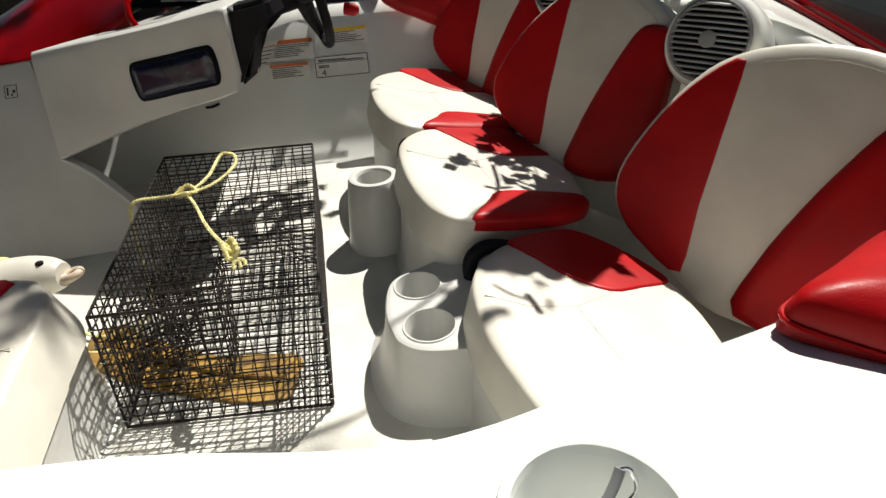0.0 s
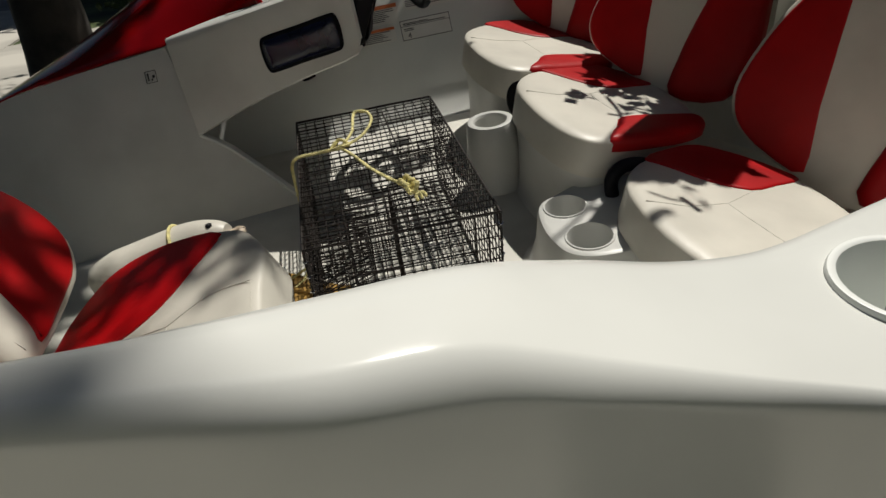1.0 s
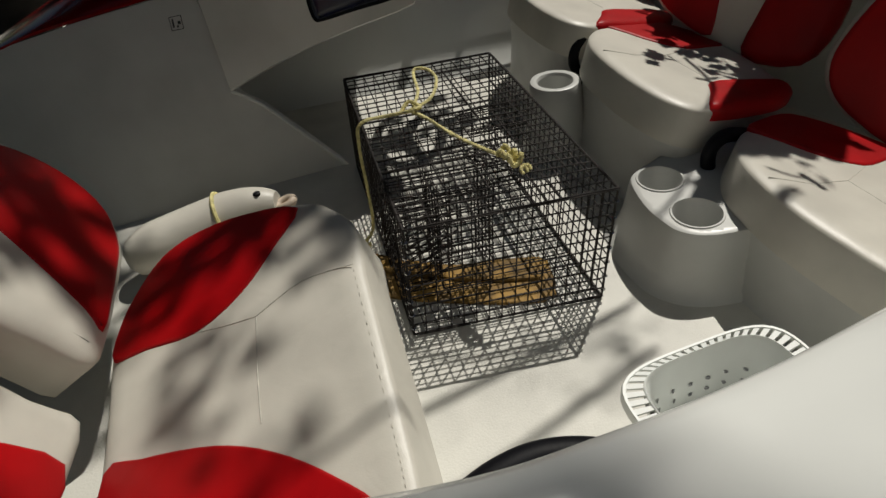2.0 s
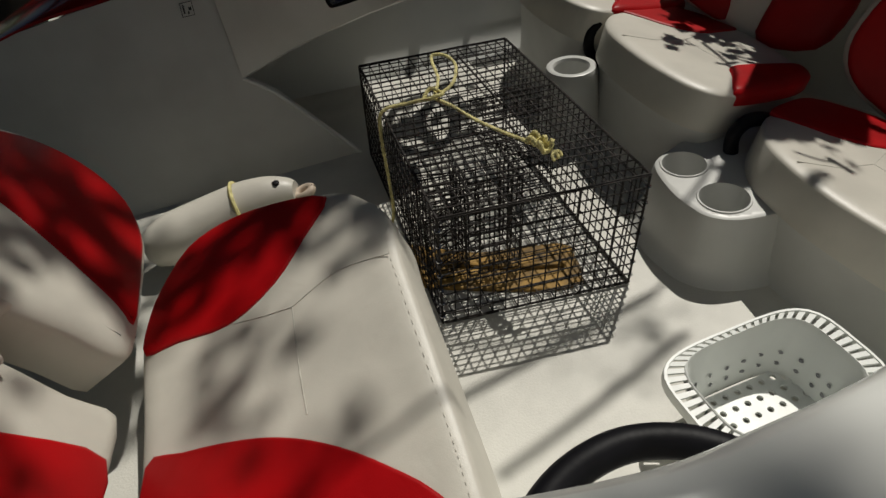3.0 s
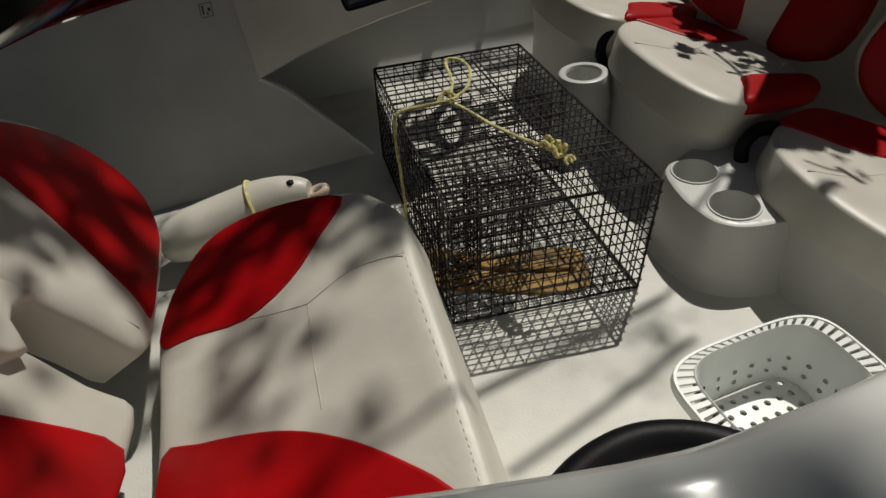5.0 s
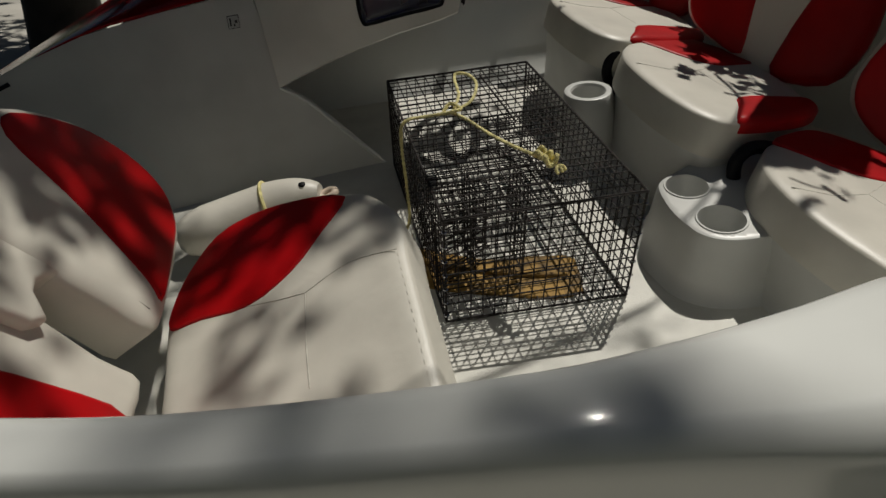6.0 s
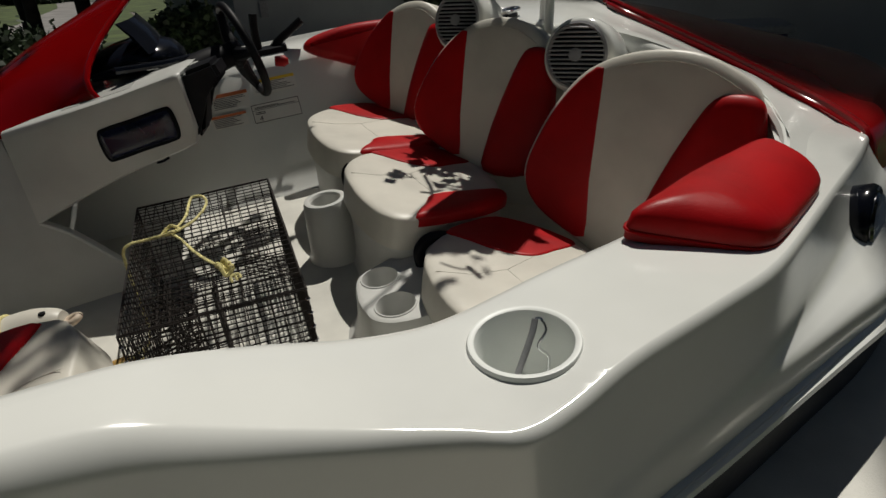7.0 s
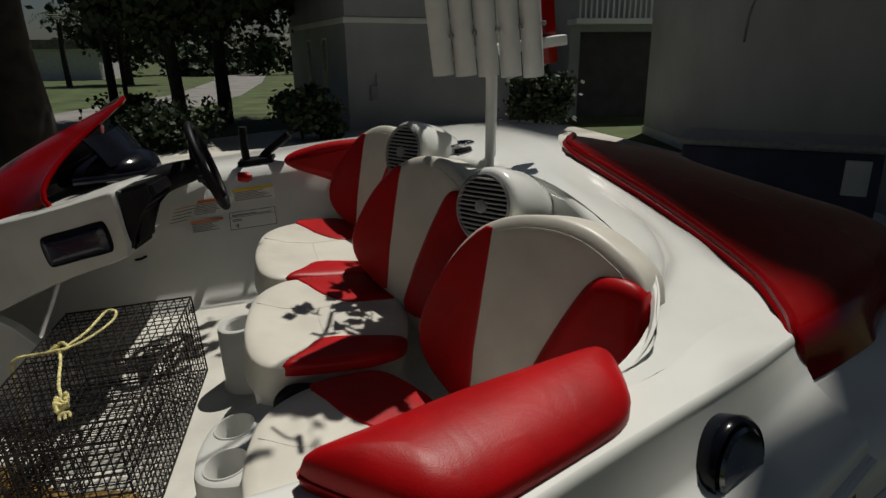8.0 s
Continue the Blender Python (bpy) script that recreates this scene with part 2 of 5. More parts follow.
line = smooth_line([(a, b, c) for a, b, c, d, e, g in STN], 5)
tops = smooth_line([(d, e, g) for a, b, c, d, e, g in STN], 5)
SECT = [(p.x, p.y, p.z, q.x, q.y, q.z) for p, q in zip(line, tops)]
CUP = (0.697, 0.593, 1.4695)
CUPR = 0.0635
bm = bmesh.new()
loft(bm, [port_ring(*s) for s in SECT], closed=False, cap=False)
cut_round(bm, CUP, CUPR, 0.092)
port = structure("wall_port", bm, GEL, "white glossy gelcoat gunwale and hull side", "boat hull")
port.modifiers.new("even_shading", "WEIGHTED_NORMAL").keep_sharp = True
bm = bmesh.new()
loft(bm, [[(u, rv + dv, rz + dz) for dv, dz in ((0.004, -0.020), (0.010, -0.10), (0.05, -0.28), (0.14, -0.46), (0.36, -0.70), (0.8, -0.80))] for u, vi, vo, z, rv, rz in SECT], closed=False, cap=False)
structure("wall_hull_bottom", bm, HULLD, "dark hull bottom below the rub rail", "boat hull")
bm = bmesh.new()
tube(bm, [(u, rv - 0.012, rz - 0.007) for u, vi, vo, z, rv, rz in SECT], 0.010, 8)
structure("trim", bm, GEL, "bright white rub rail strip along the hull", "rub rail")

# starboard side of the cockpit
bm = bmesh.new()
PROF = [(2.39, FLOOR - 0.03), (2.47, FLOOR + 0.01), (2.525, 1.06), (2.63, 1.28), (2.695, 1.42), (2.73, 1.455), (2.79, 1.468), (3.05, 1.462), (3.11, 1.44), (3.17, 1.33), (3.19, 1.20), (3.12, 0.9), (2.8, 0.55)]
rings = []
for u, dv, dz in ((-1.6, -0.85, -0.50), (-0.9, -0.22, -0.15), (-0.3, 0.0, 0.0), (0.3, 0.0, 0.0), (0.8, 0.0, 0.0), (1.2, -0.05, 0.0), (1.6, -0.2, -0.08), (2.1, -0.5, -0.25)):
    rings.append([(u, v + dv, z + dz) for v, z in PROF])
loft(bm, rings, closed=False, cap=False)
structure("wall_starboard", bm, GEL, "white gelcoat starboard cockpit side", "boat hull")

# bulkhead towards the bow, its end at the footwell, and the dash panel over the footwell
LW = Vector((-0.76, 0.65, 0)).normalized()      # along the bulkhead, away from the dash
LN = Vector((0.65, 0.76, 0)).normalized()       # through it, towards the bow


def slab_poly(bm, front, thick):
    """A thick piece from a flat outline."""
    a, b = [bm.verts.new(p) for p in front], [bm.verts.new(Vector(p) + Vector(thick)) for p in front]
    bm.faces.new(a), bm.faces.new(b[::-1])
    for i in range(len(a)):
        j = (i + 1) % len(a)
        bm.faces.new((a[i], b[i], b[j], a[j]))
    return bm


BF, BU, BUP = Vector((-0.237, 1.984, 0.96)), Vector((-1, -0.12, 0)), Vector((0, 0.38, 1))
bow_wall = lambda u, z: BF + BU * (-0.237 - u) + BUP * (z - 0.96)
bm = bmesh.new()
low = [(-0.065, 0.955), (-0.10, 0.99), (-0.16, 1.058), (-0.215, 1.12), (-0.262, 1.171), (-0.30, 1.20), (-0.333, 1.222)]
top = [(-0.345, 1.40), (-0.36, 1.476), (-0.50, 1.468), (-0.63, 1.460), (-0.82, 1.440), (-1.0, 1.398), (-1.13, 1.355), (-1.4, 1.27), (-1.75, 1.16)]
slab_poly(bm, [bow_wall(u, z) for u, z in low + top + [(-1.75, 0.93), (-0.9, 0.93), (-0.2, 0.93)]], (0.0, 0.05, -0.012))
bmesh.ops.bevel(bm, geom=[e for e in bm.edges if len(e.link_faces) == 2 and e.calc_face_angle(0) > 0.8], offset=0.006, segments=2, affect="EDGES")
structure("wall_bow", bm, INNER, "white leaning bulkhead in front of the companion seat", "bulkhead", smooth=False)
bm = bmesh.new()
tube(bm, [bow_wall(u, z) for u, z in low], 0.005, 6)
structure("trim", bm, GEL, "rounded white lip at the footwell's edge", "trim")
slot = thing("drain_slot", "small dark slot fitting on the bulkhead", "fitting")
bm = bmesh.new()
tube(bm, [bow_wall(-1.06, 1.352), bow_wall(-1.03, 1.36)], 0.006, 8)
part("slot", bm, BLACK, slot)
# footwell end wall, deep under the dash
bm = bmesh.new()
slab_poly(bm, [(-0.58, 1.93, 0.93), (-0.58, 2.75, 0.93), (-0.58, 2.75, 1.42), (-0.58, 2.24, 1.42)], (-0.04, 0, 0))
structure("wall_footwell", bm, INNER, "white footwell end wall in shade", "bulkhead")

PN = Vector((0.18, 0.98, 0)).normalized()
PD = Vector((0.98, -0.18, 0)).normalized()
PP = Vector((-0.08, 2.06, 0))
pp = lambda s, z, d=0.0: PP + PD * s + PN * d + Vector((0, 0, z))
bm = bmesh.new()
cols = [(bow_wall(-0.352, 1.492) - Vector((0, 0.006, 0)), bow_wall(-0.333, 1.222) - Vector((0, 0.010, 0)))]
for s, t0, b0 in ((-0.12, 1.521, 1.262), (0.0, 1.538, 1.302), (0.12, 1.556, 1.335), (0.24, 1.578, 1.362), (0.288, 1.586, 1.378), (0.303, 1.584, 1.42)):
    cols.append((pp(s, t0), pp(s, b0)))
rings = []
for a_, b_ in cols:
    rings.append([b_ + PN * 0.20, b_ + PN * 0.010, b_ + PN * 0.002 + Vector((0, 0, 0.006))] + [b_.lerp(a_, f) for f in (0.08, 0.3, 0.5, 0.7, 0.93)] + [a_ + PN * 0.004, a_ + PN * 0.012 + Vector((0, 0, 0.005)), a_ + PN * 0.20 + Vector((0, 0, 0.005))])
loft(bm, rings, closed=False, cap=False)
e0 = [bm.verts.new(p) for p in rings[-1]]
e1 = [bm.verts.new(Vector(p) + PD * 0.006 + PN * 0.01) for p in rings[-1]]
for i in range(len(e0) - 1):
    bm.faces.new((e0[i], e0[i + 1], e1[i + 1], e1[i]))
bmesh.ops.remove_doubles(bm, verts=bm.verts, dist=1e-5)
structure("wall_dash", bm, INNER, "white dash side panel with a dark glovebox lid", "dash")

LIDM = material("navy_lid", (0.008, 0.010, 0.030), 0.2, vary=0.15, scale=10, fine=90, bump=0.02)
g = thing("glovebox_lid", "dark blue glossy glovebox lid with rounded corners", "glovebox lid")
lidp = Plane(pp(0.135, 1.436, -0.002), PD * math.cos(0.16) + Vector((0, 0, math.sin(0.16))), Vector((0, 0, 1)) * math.cos(0.1) - PD * 0.02)
if lidp.n.dot(PN) > 0:
    lidp.n = -lidp.n
rr = rounded([(-0.118, -0.045), (-0.125, 0.0), (-0.118, 0.045), (-0.09, 0.053), (0.0, 0.052), (0.09, 0.053), (0.118, 0.045), (0.125, 0.0), (0.118, -0.045), (0.09, -0.053), (0.0, -0.052), (-0.09, -0.053)])
part("frame", puffy(rr, lidp, 0.004, 0.006, 0.008, axis=((-0.07, 0.0), (0.07, 0.0))), MATT, g)
part("lid", puffy(drawn_in(rr, 0.007, ((-0.07, 0.0), (0.07, 0.0))), lidp, 0.0, 0.016, 0.03, axis=((-0.07, 0.0), (0.07, 0.0))), LIDM, g, "dark navy glossy lid")

# red bow hood over the dash, black inside
bm = bmesh.new()
H0 = [(-0.03, 2.125, 1.525), (-0.055, 2.15, 1.598), (-0.004, 2.28, 1.69), (0.112, 2.50, 1.80), (0.085, 2.60, 1.81), (-0.10, 2.80, 1.745), (-0.19, 2.95, 1.59), (-0.25, 3.02, 1.47)]
H1 = [(-0.25, 2.172, 1.488), (-0.255, 2.19, 1.51), (-0.26, 2.28, 1.60), (-0.26, 2.42, 1.67), (-0.26, 2.60, 1.69), (-0.32, 2.80, 1.65), (-0.37, 2.97, 1.56), (-0.40, 3.05, 1.46)]
H2 = [(-0.60, 2.135, 1.462), (-0.60, 2.15, 1.478), (-0.60, 2.27, 1.51), (-0.60, 2.42, 1.53), (-0.60, 2.60, 1.535), (-0.60, 2.80, 1.51), (-0.62, 2.95, 1.48), (-0.64, 3.0, 1.43)]
H3 = [(-0.93, 2.077, 1.412), (-0.93, 2.09, 1.418), (-0.93, 2.22, 1.415), (-0.93, 2.40, 1.41), (-0.93, 2.58, 1.40), (-0.93, 2.72, 1.38), (-0.93, 2.85, 1.36), (-0.93, 2.9, 1.33)]
H4 = [(-1.7, 1.93, 1.14), (-1.7, 1.94, 1.14), (-1.7, 2.0, 1.14), (-1.7, 2.2, 1.13), (-1.7, 2.35, 1.12), (-1.7, 2.45, 1.11), (-1.7, 2.55, 1.10), (-1.7, 2.6, 1.07)]
cols = [smooth_line([H[i] for H in (H0, H1, H2, H3, H4)], 6) for i in range(8)]
outer = [smooth_line([c[k] for c in cols], 3) for k in range(len(cols[0]))]
loft(bm, outer, closed=False, cap=False)
hood = thing("bow_hood", "glossy red moulded bow hood around the helm", "boat hood")
part("shell", bm, REDG, hood)
bm = bmesh.new()
tube(bm, outer[0], 0.010, 8)
part("rim", bm, REDG, hood)
bm = bmesh.new()
inn = [[q + (Vector((q.x - 0.04, 2.60, 1.40)) - q).normalized() * 0.014 for q in ring_] for ring_ in outer[:14]]
loft(bm, inn + [[Vector((-0.75, 2.60, 1.42)) + (q - Vector((-0.75, 2.60, 1.42))) * 0.05 for q in inn[-1]]], closed=False, cap=False)
part("lining", bm, MATT, hood, "matt black hood lining")

# white dash top ledge and helm
bm = bmesh.new()
slab_poly(bm, [(-0.16, 2.12, 1.532), (0.23, 2.035, 1.590), (0.27, 2.20, 1.575), (0.25, 2.50, 1.55), (0.22, 2.80, 1.505), (-0.20, 2.95, 1.50)], (0, 0, -0.05))
bmesh.ops.bevel(bm, geom=bm.edges[:], offset=0.01, segments=2, affect="EDGES")
structure("dash_top", bm, GEL, "white glossy dash top ledge", "dash")

helm = thing("helm", "black boat helm with instrument pod and steering wheel", "helm")
bm = bmesh.new()
prof = [(-0.02, 0.14, 0.08), (0.05, 0.16, 0.105), (0.12, 0.165, 0.115), (0.19, 0.15, 0.105), (0.24, 0.11, 0.085), (0.265, 0.06, 0.055)]
loft(bm, [[(-0.06 + x, 2.43 + w * math.cos(a), 1.545 + h * (0.5 + 0.5 * math.sin(a))) for a in [2 * math.pi * k / 20 for k in range(20)]] for x, w, h in prof])
part("instrument_pod", bm, BLACKG, helm, "glossy black instrument pod")
bm = bmesh.new()
tube(bm, [(0.02, 2.2, 1.60), (0.15, 2.25, 1.585), (0.24, 2.33, 1.575)], 0.012, 8)
part("pod_trim", bm, BLACKG, helm)
bm = bmesh.new()
arc = [(0.24 * math.sin(a), 0.16 * (1 - math.cos(a))) for a in [radians(-40 + 10 * k) for k in range(9)]]
loft(bm, [[(0.165 + w - 0.6 * (z - 1.61) - x, 2.42 + y, z) for y, x in arc] for w, z in ((0.0, 1.62), (0.008, 1.68), (0.004, 1.725), (-0.002, 1.725), (0.0, 1.68), (-0.008, 1.62))], closed=False, cap=False)
part("wind_screen", bm, BLACKG, helm, "small smoked wind screen")
bm = bmesh.new()
slab_poly(bm, [pp(0.293, 1.385, 0.01), pp(0.310, 1.588, 0.01), pp(0.40, 1.60, 0.05), pp(0.41, 1.545, 0.06), pp(0.345, 1.51, 0.03), pp(0.318, 1.40, 0.02)], PN * 0.12)
bmesh.ops.bevel(bm, geom=bm.edges[:], offset=0.012, segments=2, affect="EDGES")
part("throttle_box", bm, BLACK, helm)
bm = bmesh.new()
tube(bm, smooth_line([(0.18, 2.30, 1.52), (0.28, 2.34, 1.545), (0.375, 2.375, 1.553)], 4), [0.055, 0.054, 0.052, 0.05, 0.048, 0.046, 0.043, 0.04, 0.036], 14)
part("column", bm, BLACK, helm)
WC, WN = Vector((0.405, 2.38, 1.555)), Vector((0.952, 0.235, 0.18)).normalized()
wx = Vector((0, 1, 0.15)).cross(WN).normalized()
wy = WN.cross(wx)
bm = bmesh.new()
ring = [WC + (wx * math.cos(a) + wy * math.sin(a)) * 0.157 for a in [2 * math.pi * k / 40 for k in range(41)]]
tube(bm, ring, 0.0145, 10, False)
wheel = part("steering_wheel", bm, BLACK, helm)
for a in (0.3, 2.4, 4.5):
    bm = bmesh.new()
    d = wx * math.cos(a) + wy * math.sin(a)
    tube(bm, [WC - WN * 0.03, WC - WN * 0.02 + d * 0.08, WC + d * 0.16], [0.03, 0.022, 0.014], 8)
    part("spoke", bm, BLACK, wheel)
bm = bmesh.new()
loft(bm, [[WC - WN * h + (wx * math.cos(a) + wy * math.sin(a)) * r for a in [2 * math.pi * k / 20 for k in range(20)]] for r, h in ((0.045, 0.05), (0.05, 0.03), (0.04, 0.012), (0.015, 0.006))])
part("hub", bm, BLACK, wheel)
for pts in ([(0.445, 2.775, 1.46), (0.45, 2.775, 1.55), (0.462, 2.775, 1.62)], [(0.50, 2.80, 1.465), (0.53, 2.79, 1.495), (0.59, 2.78, 1.53), (0.645, 2.775, 1.562)]):
    bm = bmesh.new()
    tube(bm, smooth_line(pts, 4), 0.017, 10)
    part("lever", bm, BLACK, helm)
bm = bmesh.new()
box(bm, 0.41, 0.56, 2.745, 2.83, 1.455, 1.482, 0.008)
part("lever_base", bm, BLACK, helm)
bm = bmesh.new()
tube(bm, [(0.50, 2.40, 1.495), (0.53, 2.395, 1.49), (0.545, 2.393, 1.487)], [0.018, 0.02, 0.01], 10)
part("stop_switch", bm, REDV, helm, "red stop switch")

# ---- seats ----
D2R = radians
CUSH = [(0.655, 1.925), (0.622, 1.865), (0.606, 1.79), (0.612, 1.66), (0.632, 1.56), (0.66, 1.492), (0.70, 1.458), (0.76, 1.462), (0.85, 1.495), (0.95, 1.535), (1.02, 1.585), (1.045, 1.66), (1.05, 1.78), (1.03, 1.90), (0.97, 2.0), (0.88, 2.062), (0.78, 2.032), (0.708, 1.98)]
LENS = [(0.705, 1.972), (0.785, 2.026), (0.87, 2.052), (0.95, 1.995), (1.0, 1.93), (1.020, 1.875), (0.95, 1.845), (0.875, 1.822), (0.80, 1.860), (0.75, 1.915)]
PADO = [(0.736, 1.462), (0.80, 1.468), (0.88, 1.494), (0.96, 1.526), (1.03, 1.578), (1.045, 1.63), (1.01, 1.647), (0.92, 1.637), (0.815, 1.610), (0.772, 1.535)]
BACK = [(0.0, -0.02), (0.08, 0.025), (0.15, 0.08), (0.178, 0.14), (0.172, 0.21), (0.115, 0.33), (0.045, 0.42), (-0.02, 0.462), (-0.10, 0.485), (-0.19, 0.49), (-0.27, 0.475), (-0.34, 0.44), (-0.39, 0.40), (-0.412, 0.34), (-0.418, 0.22), (-0.41, 0.06), (-0.33, -0.06), (-0.10, -0.07)]
BLEFT = [(-0.012, 0.0), (0.08, 0.035), (0.142, 0.085), (0.168, 0.14), (0.162, 0.208), (0.108, 0.322), (0.04, 0.408), (-0.028, 0.446), (-0.026, 0.30), (-0.018, 0.15)]
BRIGHT = [(-0.30, 0.372), (-0.35, 0.385), (-0.400, 0.372), (-0.417, 0.33), (-0.423, 0.22), (-0.412, 0.06), (-0.33, -0.06), (-0.135, -0.055), (-0.147, 0.06), (-0.197, 0.19), (-0.257, 0.31)]


def back_plane(o, yaw, lean):
    a, l = D2R(yaw), D2R(lean)
    r = Vector((-math.sin(a), math.cos(a), 0))
    fw = Vector((-math.cos(a), -math.sin(a), 0))
    pl = Plane(o, r, Vector((0, 0, 1)) * math.cos(l) - fw * math.sin(l))
    if pl.n.dot(fw) < 0:
        pl.n = -pl.n
    return pl


def cockpit_seat(label, off, bo, sx, sy, out=(0.0, 0.0)):
    s = thing("cockpit_seat", label, "boat seat", "row of cockpit seats")
    du, dv, dz = off
    pl = Plane((0.70 + du, 1.448 + dv, 1.222 + dz), (1, 0, -0.2585), (0, 1, 0.016))
    near = lambda a, b: max(0.0, min(1.0, (1.66 - b) / 0.12))
    rel = lambda o: [(a - 0.70 + out[0] * near(a, b), b - 1.448 + out[1] * near(a, b)) for a, b in o]
    o = rounded(rel(CUSH), 3)
    cush = part("cushion", puffy(o, pl, 0.085, 0.012, 0.035), VINYL, s, "white vinyl seat cushion")
    part("red_panel", puffy(rounded(rel(LENS), 3), Plane(pl.at(0, 0, 0.0125), pl.r, pl.q), 0.004, 0.004, 0.008), REDV, s, "red vinyl panel")
    part("red_bolster", puffy(rounded(rel(PADO), 3), Plane(pl.at(0, 0, 0.003), pl.r, pl.q), 0.022, 0.016, 0.035, axis=rel([(0.83, 1.545), (0.98, 1.60)])), REDV, s, "red vinyl side bolster")
    for seam in ([(0.622, 1.775), (0.70, 1.752), (0.79, 1.765), (0.878, 1.820)], [(0.79, 1.765), (0.805, 1.69), (0.822, 1.622)]):
        bm = bmesh.new()
        tube(bm, [pl.at(a - 0.70, b - 1.448, 0.0119) for a, b in seam], 0.0011, 5)
        part("seam", bm, SEAM, s)
    # moulded base below the cushion
    bm = bmesh.new()
    b0 = inset(o, 0.008)
    rings = [[pl.at(a, b, -0.085) for a, b in b0]]
    for f, e in ((0.35, 0.002), (0.75, -0.006), (0.90, -0.014), (0.97, -0.028), (1.0, -0.05)):
        ring = inset(b0, e)
        rings.append([(p.x, p.y, p.z + (FLOOR - 0.01 - p.z) * f) for p in [pl.at(a, b, -0.085) for a, b in ring]])
    loft(bm, rings, True, False)
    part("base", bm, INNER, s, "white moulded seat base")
    # backrest
    bp = back_plane(bo, 45, 20)
    sc = lambda q: [(a * (sx if a < 0 else 1.0), b * sy) for a, b in q]
    ob = rounded(sc(BACK), 3)
    part("backrest", puffy(ob, bp, 0.10, 0.02, 0.05), VINYL, s, "white vinyl backrest")
    part("red_panel", puffy(rounded(sc(BLEFT), 3), shifted(bp, 0.016), 0.012, 0.006, 0.012), REDV, s, "red vinyl panel")
    part("red_panel", puffy(rounded(sc(BRIGHT), 3), shifted(bp, 0.0205), 0.04, 0.022, 0.04, axis=sc([(-0.350, 0.31), (-0.27, 0.03)])), REDV, s, "red vinyl side panel")
    bm = bmesh.new()
    pin = [(a, b) for a, b in inset(ob, 0.03)]
    k0 = int(len(pin) * 0.42); k1 = int(len(pin) * 0.70)
    tube(bm, [bp.at(a, b, 0.0185) for a, b in pin[k0:k1]], 0.0011, 5)
    part("seam", bm, SEAM, s)
    return s, pl, bp


def shifted(pl, h):
    q = Plane(pl.o + pl.n * h, pl.r, pl.q)
    q.n = pl.n
    return q


SEAM = material("vinyl_seam", (0.54, 0.52, 0.46), 0.6, vary=0.1, scale=60, fine=300, bump=0.2)
s1, pl1, bp1 = cockpit_seat("white boat seat with red vinyl panels beside the red armrest", (0.10, -0.555, -0.06), (1.182, 1.402, 1.066), 1.0, 1.0, (0.03, -0.06))
s2, pl2, bp2 = cockpit_seat("white middle boat seat with red side bolster in dappled shade", (0.004, 0.0, 0.0), (1.004, 1.917, 1.176), 0.75, 0.87)
s3, pl3, bp3 = cockpit_seat("white driver seat with red vinyl panels at the helm", (-0.055, 0.49, 0.03), (0.89, 2.45, 1.215), 0.62, 0.82)

# moulded bulkhead behind the backrests
bm = bmesh.new()
rows = []
RIM = [(1.10, 0.86, 1.405), (1.34, 0.945, 1.374), (1.455, 1.025, 1.367), (1.545, 1.145, 1.386), (1.59, 1.30, 1.417), (1.545, 1.50, 1.458), (1.51, 1.72, 1.492), (1.40, 1.93, 1.512), (1.24, 2.13, 1.525), (1.10, 2.40, 1.53), (0.98, 2.65, 1.50), (0.95, 2.80, 1.47)]
SHELF = [0, 0.4, 1, 1, 1, 0.4, 0, 0, 0, 0, 0, 0]      # the wall stands steeper behind the seat beside the armrest
for (u, v, top), w in zip(RIM, SHELF):
    rows.append([(u - 0.22 + 0.20 * w, v - 0.06 - 0.02 * w, FLOOR), (u - 0.12 + 0.15 * w, v - 0.03 - 0.02 * w, 1.15), (u - 0.03 + 0.035 * w, v - 0.008 - 0.012 * w, top - 0.07), (u - 0.010 + 0.008 * w, v - 0.002, top - 0.022), (u - 0.004, v, top - 0.010), (u + 0.006, v + 0.004, top), (u + 0.020, v + 0.012, top + 0.002)])
cols = [smooth_line([r[i] for r in rows], 4) for i in range(7)]
loft(bm, [list(c) for c in cols], closed=False, cap=False)
structure("wall_aft", bm, GEL, "white moulded bulkhead behind the seats", "bulkhead")


